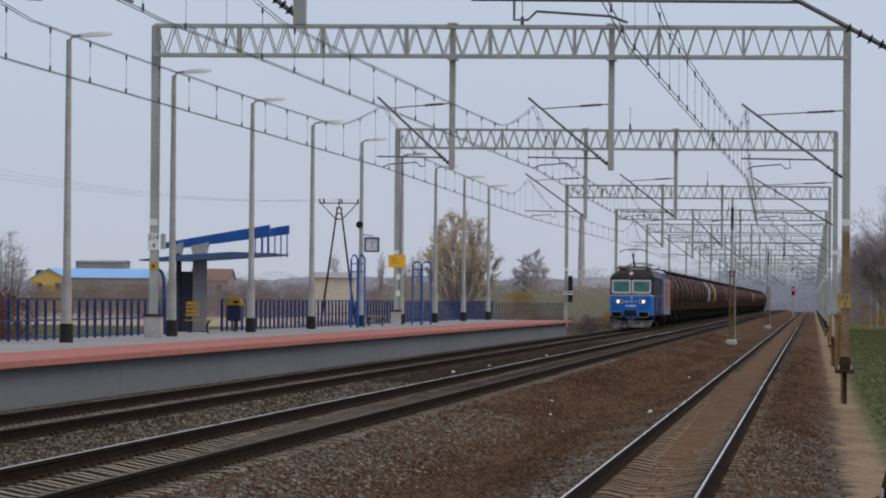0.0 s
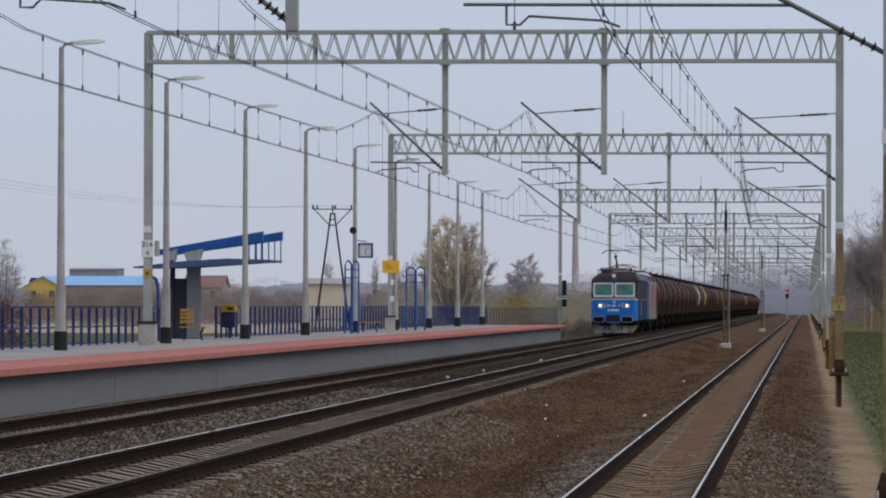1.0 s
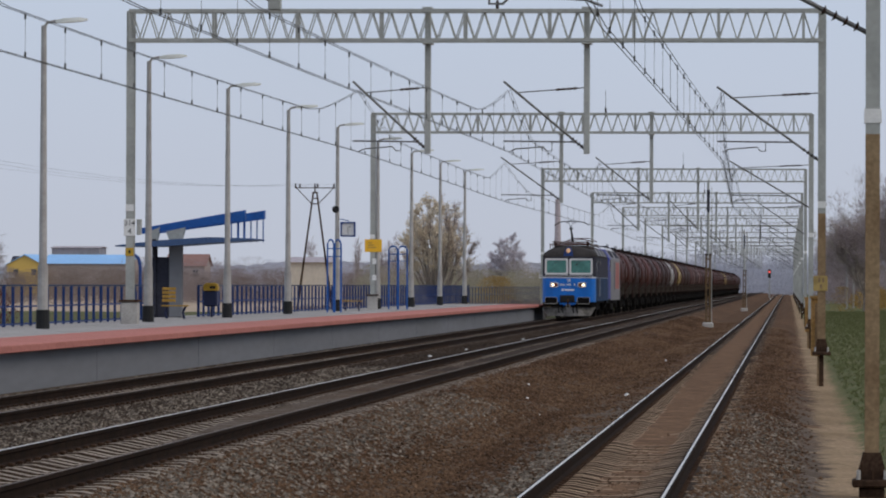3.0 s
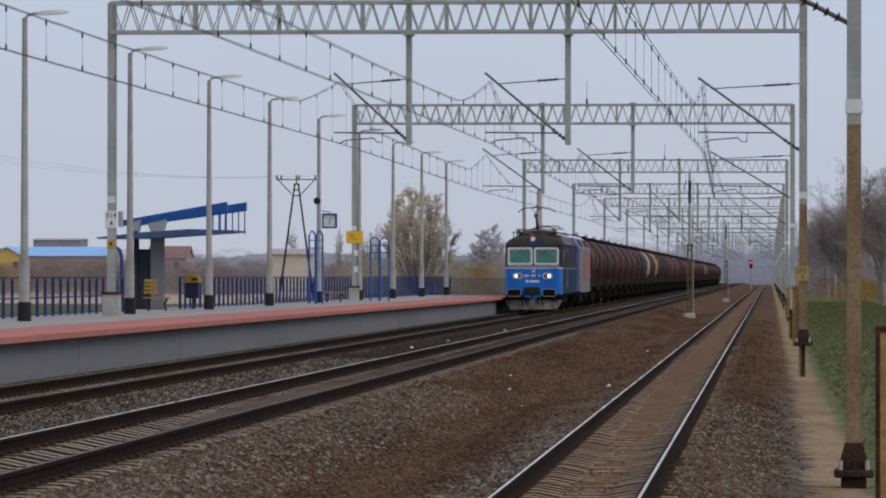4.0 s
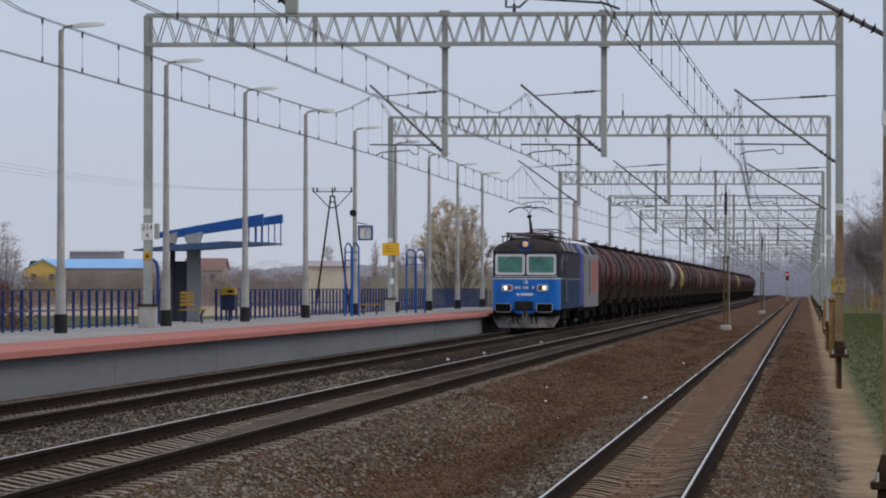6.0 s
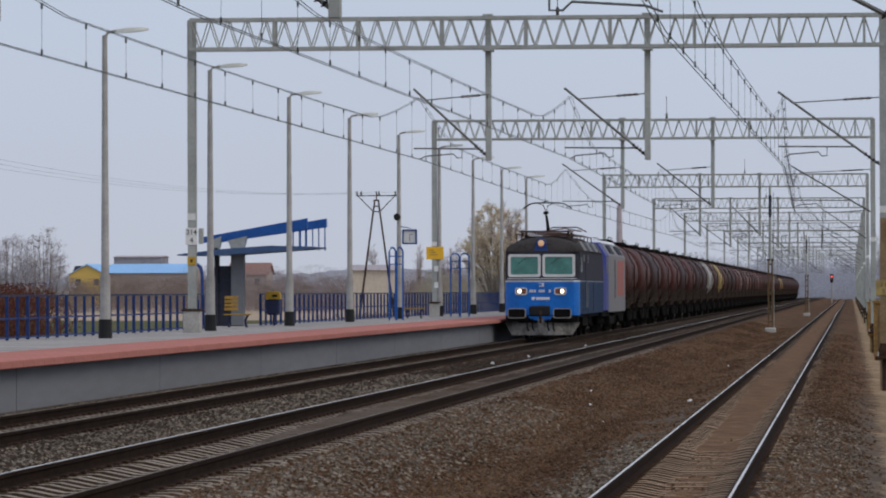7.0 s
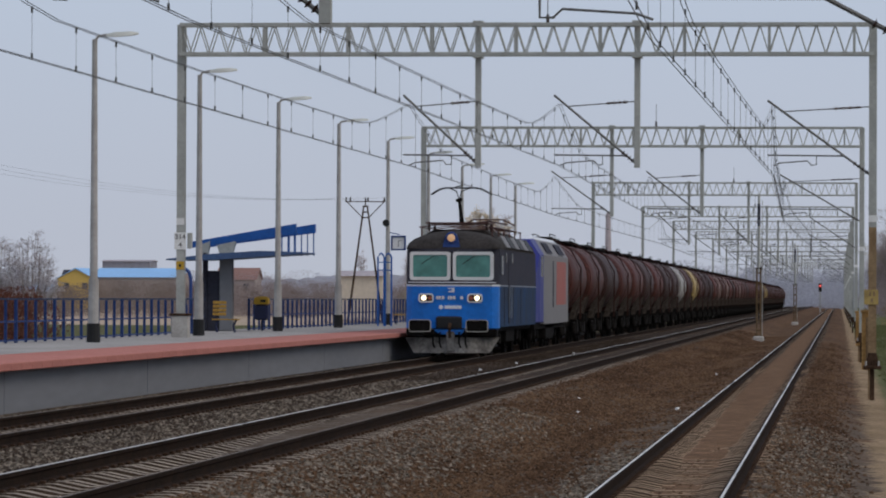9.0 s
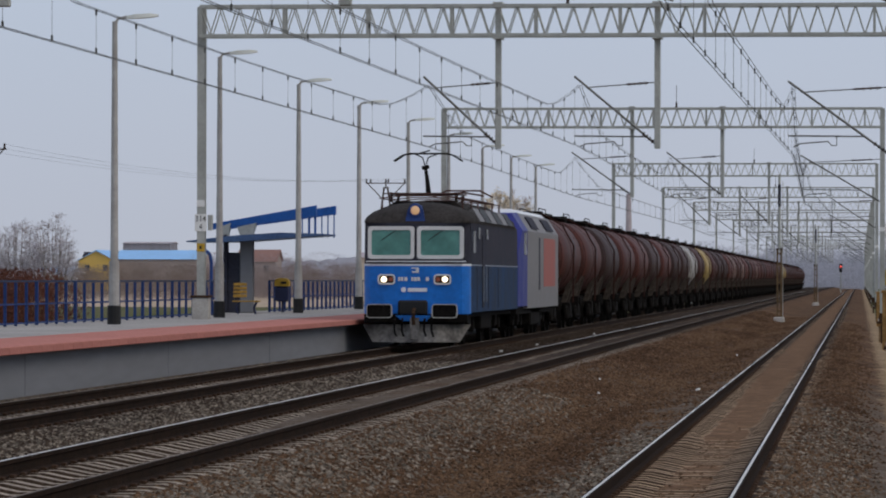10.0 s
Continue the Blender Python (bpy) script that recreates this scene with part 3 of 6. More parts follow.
def cantilever(parent, px, y, tip_x, base_z, top_z, push=False, hook=None):
    """A bracket that carries the wire: hinged tube, top stay, registration tube with a steady arm."""
    c = part("cantilever", Geo().tube([(px, y, base_z), (tip_x - 0.15, y, top_z + 0.28)], 0.035, 6), M_TUBE, parent, "slanting steel cantilever tube")
    part("top_stay", Geo().tube([(px, y, top_z + 0.12), (tip_x + 0.2, y, top_z - 0.02)], 0.017, 5), M_TUBE, c)
    g = Geo()
    ux, uz = tip_x - px, top_z - base_z
    insulator(g, (px + ux * 0.04, y, base_z + uz * 0.05), (px + ux * 0.2, y, base_z + uz * 0.22))
    part("insulator", g, M_INSUL, c, "brown ribbed porcelain insulator")
    g = Geo()
    insulator(g, (px + ux * 0.12, y, top_z + 0.10), (px + ux * 0.4, y, top_z + 0.06), n=4, r=0.055)
    part("insulator", g, M_INSUL, c, "brown ribbed porcelain insulator")
    zr = 5.60 if hook is None else 5.84
    f = (zr - base_z) / (top_z + 0.28 - base_z)
    xa = px + (tip_x - 0.15 - px) * f
    if push:
        xa, xb, xc = px - 1.25, tip_x - 2.0, tip_x - 1.45
    elif hook is not None:
        xa, xb, xc = px - 0.5, hook - 0.3, hook
    else:
        xb, xc = tip_x - 0.15, tip_x + 1.15
    g = Geo().tube([(xa, y, zr), (xb, y, zr + 0.02)], 0.024, 6)
    g.tube([(xc, y, zr), (xc, y, zr - 0.24), (xc + (tip_x - xc) * 0.12, y, zr - 0.24), (xc + (tip_x - xc) * 0.2, y, zr - 0.13), (xc + (tip_x - xc) * 0.85, y, zr - 0.19), (tip_x, y, zr - 0.27)], 0.019, 6)
    part("registration_arm", g, M_TUBE, c)
    return c


GANTRIES = [59.0, 124.0, 198.0, 300.0, 376.0] + [376.0 + 70 * k for k in range(1, 10)]


def strut(a, b, r):
    """Pose and length of a bar from a to b, for a shared unit bar along z."""
    d = Vector(b) - Vector(a)
    return Matrix.Translation(a) @ d.to_track_quat("Z", "Y").to_matrix().to_4x4()


def make_gantry(y, left, right, left_z, drops, plate_z, near, stagger, lift):
    BEAM0, BEAM1 = BEAM_LOW + lift, BEAM_TOP + lift
    g = thing("catenary_gantry", "grey lattice steel gantry over the tracks carrying the overhead line", "catenary gantry", group="gantries along the line")
    lo = Geo()
    h_column(lo, left, y, left_z, BEAM1, 0.21, 0.30)
    part("left_column", lo, M_GREYPAINT, g)
    part("column_plate", Geo().box(left - 0.27, left + 0.27, y - 0.27, y + 0.27, left_z - 0.03, left_z + 0.03, 0, 0.01), M_DARKRUST, g)
    part("footing", Geo().box(left - 0.23, left + 0.23, y - 0.23, y + 0.23, left_z - 0.85, left_z - 0.03, 0, 0.02), M_CONC, g, "pale concrete footing")
    col = 0.18 if y < 100 else 0.21
    ro = Geo()
    h_column(ro, right, y, plate_z, 3.7, col, 0.24)
    part("right_column", ro, M_BROWNPOST if y < 150 else M_GREYPAINT, g, "grimy lower column")
    ro = Geo()
    h_column(ro, right, y, 3.7, BEAM1, col, 0.24)
    part("right_column_top", ro, M_GREYPAINT, g)
    fw = 0.16 if y < 100 else 0.06
    pb = part("base_plate", Geo().box(right - 0.25, right + 0.25, y - 0.25, y + 0.25, plate_z - 0.10, plate_z, 0, 0.02), M_DARKRUST, g, "rusty bolted base plate")
    part("gusset", Geo().hexa([(right - 0.2, y - 0.16, plate_z), (right + 0.2, y - 0.16, plate_z), (right + 0.2, y + 0.16, plate_z), (right - 0.2, y + 0.16, plate_z), (right - 0.11, y - 0.135, plate_z + 0.34), (right + 0.11, y - 0.135, plate_z + 0.34), (right + 0.11, y + 0.135, plate_z + 0.34), (right - 0.11, y + 0.135, plate_z + 0.34)]), M_DARKRUST, pb)
    for dx in (-0.17, 0, 0.17):
        part("bolt", Geo().tube([(right + dx, y - 0.21, plate_z), (right + dx, y - 0.21, plate_z + 0.12)], 0.03, 6), M_CONC if dx else M_DARKRUST, pb)
    part("foundation_stem", Geo().box(right - fw, right + fw, y - fw, y + fw, -1.3, plate_z - 0.1, 0, 0.02), M_DARKRUST, g, "rusty foundation stem")
    part("white_band", Geo().box(right - 0.108, right + 0.108, y - 0.13, y + 0.13, 3.84, 4.02), M_WHITE, g, "white painted band")
    part("plate", Geo().box(left - 0.11, left + 0.11, y - 0.165, y - 0.152, 3.72, 3.90), M_WHITE, g, "small white plate")
    chord = Geo().box(0, right - left + 0.04, -0.04, 0.04, -0.045, 0.045).mesh("beam_chord", M_GREYPAINT)
    for z in (BEAM0, BEAM1):
        for dy in (-0.28, 0.28):
            part("beam_chord", chord, None, g, at=pose(left - 0.02, y + dy, z))
    n = max(8, int(round((right - left) / 0.25)))
    step = (right - left) / n
    long = math.hypot(step, BEAM1 - BEAM0)
    bar = Geo().tube([(0, 0, 0), (0, 0, long)], 0.017, 4).mesh("lacing_bar", M_GREYPAINT)
    upright = Geo().box(-0.035, 0.035, -0.02, 0.02, BEAM0, BEAM1).mesh("beam_upright", M_GREYPAINT)
    rest = Geo()
    for dy in (-0.28, 0.28):
        for i in range(n):
            a, c = left + step * i, left + step * (i + 1)
            za, zc = (BEAM0, BEAM1) if i % 2 else (BEAM1, BEAM0)
            if near:
                part("lacing_bar", bar, None, g, at=strut((a, y + dy, za), (c, y + dy, zc), 1))
            else:
                rest.tube([(a, y + dy, za), (c, y + dy, zc)], 0.017, 4, caps=False)
        for i in range(0, n + 1, 9):
            part("beam_upright", upright, None, g, at=pose(left + step * i, y + dy, 0))
    if not near:
        tagged(part("lacing", rest, M_GREYPAINT, g), kind="stuff")
    for d, tip in zip(drops, (TRACK_LEFT, TRACK_MID)):
        dg = part("drop_post", Geo().box(d - 0.08, d + 0.08, y - 0.08, y + 0.08, 5.28, BEAM1 + 0.08, 0, 0.01), M_GREYPAINT, g)
        for z in (BEAM0 - 0.08, BEAM1 + 0.07):
            part("clamp", Geo().box(d - 0.13, d + 0.13, y - 0.33, y + 0.33, z - 0.025, z + 0.025), M_GREYPAINT, dg)
        cantilever(g, d, y, tip + stagger if y > 100 or tip == TRACK_LEFT else tip - 0.94, 5.36, 6.94, hook=None if y > 100 or tip == TRACK_LEFT else -10.09)
    cantilever(g, right, y, TRACK_RIGHT + stagger, 4.95 if y < 100 else 5.05, 6.55 if y < 100 else 6.80, y < 100)
    if y < 400:
        c = (left + right) / 2 + 0.6
        part("feeder_insulator", Geo().tube([(c, y, BEAM1), (c, y, BEAM1 + 0.15), (c, y, BEAM1 + 0.28)], 0.05, 8, 0, 0.04), M_INSUL, g)
        part("feeder_rod", Geo().tube([(c, y, BEAM1 + 0.2), (c, y, BEAM1 + 1.0)], 0.012, 5), M_INSUL, g)
    return g


for i, gy in enumerate(GANTRIES):
    on_platform = gy < P1
    make_gantry(gy, -17.78 if i == 2 else -17.7 if on_platform else -15.9, (1.06, 0.88, 0.95)[i] if i < 3 else 1.08, 1.30 if on_platform else -0.2,
                (-11.0, -6.57) if i == 0 else (-9.67, -5.4) if i == 1 else (-9.7, -5.85), -0.67 if i == 0 else 0.02, i in (1, 2), -0.3 if i % 2 == 0 else 0.3, (0.0, 0.0, -0.035, 0.16)[i] if i < 4 else 0.12)


def make_wires():
    """Contact wire and sagging messenger wire with droppers, span by span."""
    spans = list(zip([-10.0] + GANTRIES[:8], GANTRIES[:9]))
    for track, cx, dz in (("platform", TRACK_LEFT, 0.0), ("middle", TRACK_MID, 0.0), ("siding", TRACK_RIGHT, -0.25)):
        w = thing("overhead_line", "dark overhead contact wire hung by droppers from a sagging messenger wire", "overhead line", group="overhead lines above the tracks")
        clip = Geo().box(-0.013, 0.013, -0.03, 0.03, 0.0, 0.09).mesh("dropper_clip", M_WIRE)
        for k, (a, b) in enumerate(spans):
            s0, s1 = (-0.3 if k % 2 else 0.3), (0.3 if k % 2 else -0.3)

            def con(u):
                return Vector((cx + s0 + (s1 - s0) * u - (0.25 * max(0.0, 1 - abs(a + (b - a) * u - 59) / 50) if track == "middle" else 0), a + (b - a) * u, 5.33 + dz))

            def msg(u):
                e = min(u, 1 - u)
                rise = 0.90 * max(0.0, 1 - e / 0.17) ** 1.25 + 0.10 * (1 - 4 * u * (1 - u))
                return con(u) + Vector((0, 0, 0.66 - dz * 0.8 + rise))

            far = b > 400
            r = 0.0072 if not far else 0.013
            fine = [0, 0.03, 0.06, 0.1, 0.14, 0.18, 0.25, 0.35, 0.5, 0.65, 0.75, 0.82, 0.86, 0.9, 0.94, 0.97, 1]
            for off in ((-0.035, 0.035) if not far else (0,)):
                shift = Vector((off, 0, 0))
                part("contact_wire", Geo().tube([con(0) + shift, con(0.5) + shift, con(1) + shift], r, 5), M_WIRE, w)
                part("messenger_wire", Geo().tube([msg(u) + shift for u in fine], r, 5), M_WIRE, w)
            n = 11 if far else 17
            for q in range(n):
                u = (q + 0.5) / n
                d = part("dropper", Geo().tube([msg(u), con(u)], 0.0034, 4), M_WIRE, w)
                part("dropper_clip", clip, None, d, at=Matrix.Translation(con(u)))
                part("dropper_clip", clip, None, d, at=Matrix.Translation(msg(u) + Vector((0, 0, -0.09))))


make_wires()


# ---- platform lamps ----
def make_lamp(y):
    lamp = thing("street_lamp", "tall grey platform lamp post with a black foot", "lamp post", pose(-17.6, y, PTOP + 0.01), "lamp posts along the platform")
    part("post", Geo().tube([(0, 0, 0), (0, 0, 3.5), (0, 0, 7.18)], 0.105, 12, 0, 0.062), M_LAMPPOST, lamp, smooth=True)
    part("foot", Geo().tube([(0, 0, 0), (0, 0, 0.45)], 0.165, 14, 0, 0.16), M_BLACK, lamp, "black painted foot")
    part("sleeve", Geo().tube([(0, 0, 0.45), (0, 0, 1.5)], 0.128, 12, 0, 0.122), M_LAMPPOST, lamp)
    a = part("arm", Geo().tube([(0, 0, 7.13), (0.08, 0, 7.25), (0.3, 0, 7.29)], 0.035, 8), M_LAMPPOST, lamp)
    h = Geo().loft([[(x, w, z + b) for w, b in ((-k, 0), (k, 0), (k * 0.7, t), (-k * 0.7, t))] for x, z, k, t in ((0.28, 7.24, 0.05, 0.07), (0.48, 7.24, 0.11, 0.11), (0.86, 7.27, 0.12, 0.10), (1.04, 7.30, 0.06, 0.045))])
    part("lamp_head", h, M_LAMPHEAD, lamp, "pale flat lamp head")
    return lamp


_lamp = make_lamp(108.7)
for k in range(1, 9):
    copy_thing(_lamp, pose(-17.6 + (0, 0.035, 0.055, 0.03)[min(k, 3)], 108.7 + 17.85 * k, PTOP + 0.03))

# ---- the train ----
SPEED, FRONT_AT_START = 18.2, 305.6
L1, L2, WAG = 18.8, 19.4, 14.0
WAGONS = 52


def make_wheelset(parent, y, r=0.52):
    w = Geo()
    for s in (-1, 1):
        ring = [(s * 0.70, r + 0.03), (s * 0.735, r + 0.03), (s * 0.74, r), (s * 0.83, r - 0.005), (s * 0.83, r - 0.09), (s * 0.79, r - 0.10), (s * 0.79, 0.16), (s * 0.86, 0.15), (s * 0.86, 0.09)]
        w.loft([[(x, rr * math.cos(t), rr * math.sin(t)) for t in (2 * math.pi * j / 20 for j in range(20))] for x, rr in ring])
        for k in range(4):
            a = k * math.pi / 2
            w.box(s * 0.80 - 0.02, s * 0.80 + 0.03, 0.3 * math.cos(a) - 0.05, 0.3 * math.cos(a) + 0.05, 0.3 * math.sin(a) - 0.05, 0.3 * math.sin(a) + 0.05)
    w.tube([(-0.8, 0, 0), (0.8, 0, 0)], 0.085, 10)
    return part("wheelset", w, M_UNDER, parent, "dark steel wheels on an axle", at=pose(0, y, r + 0.006))


def make_bogie(parent, y, base, axles=2):
    g = Geo()
    for s in (-1, 1):
        x = s * 0.98
        g.box(x - 0.06, x + 0.06, y - base / 2 - 0.55, y + base / 2 + 0.55, 0.62, 0.86, 0, 0.02)
        for k in range(axles):
            yy = y - base / 2 + base * k / (axles - 1)
            g.box(x - 0.10, x + 0.12, yy - 0.2, yy + 0.2, 0.36, 0.70, 0, 0.04)
            for d in (-0.32, 0.32):
                g.tube([(x + 0.02, yy + d, 0.5), (x + 0.02, yy + d, 0.82)], 0.09, 8)
        g.box(x - 0.12, x + 0.14, y - 0.35, y + 0.35, 0.45, 0.98, 0, 0.04)
    g.box(-0.95, 0.95, y - 0.3, y + 0.3, 0.6, 0.9)
    return part("bogie", g, M_UNDER, parent, "grimy black bogie frame")


def rounded_rect(cx, cz, w, h, r, y, n=4):
    pts = []
    for qx, qz, a0 in ((1, 1, 0), (-1, 1, 90), (-1, -1, 180), (1, -1, 270)):
        for k in range(n + 1):
            a = radians(a0 + 90 * k / n)
            pts.append((cx + qx * (w / 2 - r) + r * math.cos(a), y, cz + qz * (h / 2 - r) + r * math.sin(a)))
    return pts


def framed(parent, name, cx, cz, w, h, y, border, m_frame, m_pane, pane_name, label=""):
    """A rounded frame with a recessed pane, facing -y."""
    o1, o0 = rounded_rect(cx, cz, w, h, 0.09, y - 0.035), rounded_rect(cx, cz, w, h, 0.09, y + 0.08)
    i1, i0 = rounded_rect(cx, cz, w - 2 * border, h - 2 * border, 0.06, y - 0.035), rounded_rect(cx, cz, w - 2 * border, h - 2 * border, 0.06, y + 0.02)
    fr = part(name, Geo().loft([o0, o1, i1, i0], caps=False), m_frame, parent, label)
    g = Geo()
    g.face(rounded_rect(cx, cz, w - 2 * border + 0.01, h - 2 * border + 0.01, 0.06, y + 0.0))
    g.face(list(reversed(rounded_rect(cx, cz, w - 2 * border + 0.01, h - 2 * border + 0.01, 0.06, y + 0.03))))
    part(pane_name, g, m_pane, fr)
    return fr


def make_loco_one():
    """Rounded-box electric locomotive; its front is at y = 0 and it stretches to +y."""
    t = thing("electric_locomotive", "blue and dark grey electric locomotive with lit headlights and raised pantograph", "locomotive")
    B0, B1, H = 0.55, 18.1, 1.45

    def nose(z):
        """How far the front leans back at height z, at the middle and the corner."""
        return 0.0 if z < 2.0 else 0.10 * (z - 2.0)

    def rings(z0, z1, back):
        out = []
        for z in (z0, z1):
            n = B0 + nose(z)
            half = H if z < 3.0 else H - 0.04 * (z - 3.0)
            front = [(-half, n + 0.55), (-half * 0.97, n + 0.22), (-half * 0.86, n + 0.06), (-half * 0.5, n), (half * 0.5, n), (half * 0.86, n + 0.06), (half * 0.97, n + 0.22), (half, n + 0.55)]
            out.append([(x, y, z) for x, y in front] + [(half, back, z), (-half, back, z)])
        return out

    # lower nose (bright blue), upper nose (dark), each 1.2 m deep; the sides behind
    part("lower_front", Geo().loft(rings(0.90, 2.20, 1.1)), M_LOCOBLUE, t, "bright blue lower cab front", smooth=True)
    part("front_stripe", Geo().loft([[(x * 1.003, y - 0.004, z) for x, y, z in r] for r in rings(2.195, 2.25, 1.1)]), M_STRIPE, t, "thin white waist stripe", smooth=True)
    part("upper_front", Geo().loft(rings(2.25, 3.38, 1.1)), M_LOCODARK, t, "dark grey upper cab front", smooth=True)
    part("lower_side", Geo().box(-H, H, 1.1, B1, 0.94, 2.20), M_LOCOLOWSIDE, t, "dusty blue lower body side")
    part("side_stripe", Geo().box(-H - 0.003, H + 0.003, 1.1, B1, 2.20, 2.24), M_SIDESTRIPE, t)
    part("upper_side", Geo().hexa([(-H, 1.1, 2.24), (H, 1.1, 2.24), (H, B1, 2.24), (-H, B1, 2.24), (-H + 0.02, 1.1, 3.38), (H - 0.02, 1.1, 3.38), (H - 0.02, B1, 3.38), (-H + 0.02, B1, 3.38)]), M_LOCOSIDE, t, "dark grey upper body side")
    # roof, domed over the cab
    rf = []
    for y, hw, zc, ze in ((B0 + 0.13, 1.33, 3.40, 3.38), (B0 + 0.18, 1.41, 3.54, 3.39), (B0 + 0.38, 1.435, 3.74, 3.40), (B0 + 0.8, 1.44, 3.88, 3.41), (B0 + 1.5, 1.44, 3.94, 3.42), (B1 - 1.0, 1.44, 3.94, 3.42), (B1 - 0.1, 1.40, 3.75, 3.40)):
        ring = [(-hw, y, 3.35), (hw, y, 3.35)]
        for k in range(13):
            a = math.pi * k / 12
            ring.append((hw * math.cos(a), y, ze + (zc - ze) * math.sin(a) ** 0.95))
        rf.append(ring)
    part("roof", Geo().loft(rf), M_LOCOROOF, t, "dark sooty domed roof", smooth=True)
    for y0, y1 in ((3.0, 5.2), (5.6, 8.2), (8.6, 11.2), (11.6, 14.6)):
        g = Geo().hexa([(-1.15, y0, 3.75), (1.15, y0, 3.75), (1.15, y1, 3.75), (-1.15, y1, 3.75), (-0.8, y0 + 0.1, 3.98), (0.8, y0 + 0.1, 3.98), (0.8, y1 - 0.1, 3.98), (-0.8, y1 - 0.1, 3.98)])
        part("roof_hatch", g, M_LOCOROOF, t, "sooty roof hatch")
    # sloping panels along the roof edge, between the cabs: dark grilles and pale covers by turns
    for k, y0 in enumerate(np.arange(3.6, 16.2, 2.1)):
        q = Geo().hexa([(1.34, y0, 3.42), (1.49, y0, 3.43), (1.49, y0 + 1.8, 3.43), (1.34, y0 + 1.8, 3.42), (1.12, y0, 3.70), (1.27, y0, 3.80), (1.27, y0 + 1.8, 3.80), (1.12, y0 + 1.8, 3.70)])
        part("roof_grille" if k % 2 else "roof_cover", q, M_BLACK if k % 2 else M_SILVER, t, "black ventilation grille" if k % 2 else "pale grey roof-edge cover")
    for y0 in (3.0, 6.9, 10.4):
        part("panel_joint", Geo().box(H - 0.004, H + 0.012, y0, y0 + 0.05, 1.0, 2.18), M_LOCODARK, t, "dark panel joint")
    # windscreens
    yw = B0 + nose(2.85) - 0.01
    for s in (-1, 1):
        fr = framed(t, "windscreen", s * 0.665 - 0.01, 2.82, 1.26, 0.88, yw - 0.03, 0.10, M_SCREENFRAME, M_GLASS, "windscreen_pane", "pale-framed green tinted windscreen")
        part("wiper", Geo().tube([(s * 0.635 + 0.1, yw - 0.10, 3.16), (s * 0.635 - 0.30, yw - 0.12, 2.88)], 0.012, 5), M_BLACK, fr)
    part("window_rail", Geo().box(-1.35, 1.35, B0 + nose(2.4) - 0.07, B0 + nose(2.4) - 0.02, 2.30, 2.33), M_STRIPE, t, "pale handrail below the windscreens")
    # lights
    for s in (-1, 1):
        fr = framed(t, "headlight", s * 0.755 - 0.04, 1.83, 0.47, 0.28, B0 + 0.01, 0.04, M_SCREENFRAME, M_DARKRUST, "lamp_backing", "lit headlight in a pale oblong frame")
        lx = s * 0.755 - 0.04 + s * 0.07
        part("lamp", Geo().loft([[(lx + r * math.cos(a), yy, 1.83 + r * math.sin(a)) for a in (2 * math.pi * j / 14 for j in range(14))] for yy, r in ((B0 + 0.02, 0.080), (B0 - 0.02, 0.080), (B0 - 0.035, 0.045))]), M_LIGHT, fr)
        mx = lx - s * 0.19
        part("marker_lamp", Geo().loft([[(mx + r * math.cos(a), yy, 1.83 + r * math.sin(a)) for a in (2 * math.pi * j / 10 for j in range(10))] for yy, r in ((B0 + 0.02, 0.06), (B0 - 0.02, 0.06))]), M_ORANGE, fr)
    tl = part("top_lamp", Geo().lathe([(-0.03, B0 + 0.45, 3.69, 0.19), (-0.03, B0 + 0.10, 3.69, 0.19), (-0.03, B0 + 0.08, 3.69, 0.14)], 16), M_BLUE, t, "blue top lamp housing", smooth=True)
    part("lens", Geo().lathe([(-0.03, B0 + 0.09, 3.69, 0.125), (-0.03, B0 + 0.05, 3.69, 0.11), (-0.03, B0 + 0.03, 3.69, 0.05)], 14), M_TOPLIGHT, tl)
    part("lamp_plinth", Geo().hexa([(-0.30, B0 + 0.12, 3.40), (0.24, B0 + 0.12, 3.40), (0.24, B0 + 0.5, 3.40), (-0.30, B0 + 0.5, 3.40), (-0.23, B0 + 0.14, 3.70), (0.17, B0 + 0.14, 3.70), (0.17, B0 + 0.5, 3.70), (-0.23, B0 + 0.5, 3.70)]), M_BLUE, tl)
    # markings as plain bars
    for x0, x1, z0, z1 in ((-0.12, 0.08, 2.12, 2.15), (0.0, 0.08, 2.05, 2.12), (-0.10, 0.08, 2.01, 2.05)):
        part("front_emblem", Geo().box(x0, x1, B0 - 0.012, B0 + 0.02, z0, z1), M_STRIPE, t, "small white emblem")
    for k, (x0, x1) in enumerate(((-0.48, -0.43), (-0.41, -0.34), (-0.31, -0.23), (-0.12, -0.07), (-0.05, 0.02), (0.04, 0.11), (0.27, 0.35))):
        part("number_bar", Geo().box(x0, x1, B0 - 0.012, B0 + 0.02, 1.79, 1.89), M_SCREENFRAME, t, "pale grey marking bar")
    part("brand_mark", Geo().lathe([(-0.33, B0 + 0.02, 1.55, 0.07), (-0.33, B0 - 0.012, 1.55, 0.07)], 10), M_STRIPE, t, "white round mark")
    part("brand_bar", Geo().box(-0.22, 0.30, B0 - 0.012, B0 + 0.02, 1.50, 1.60), M_STRIPE, t, "white marking bar")
    # buffer beam, buffers, plough
    part("buffer_beam", Geo().box(-1.40, 1.40, B0 - 0.02, B0 + 0.6, 0.66, 0.90, 0, 0.02), M_UNDER, t)
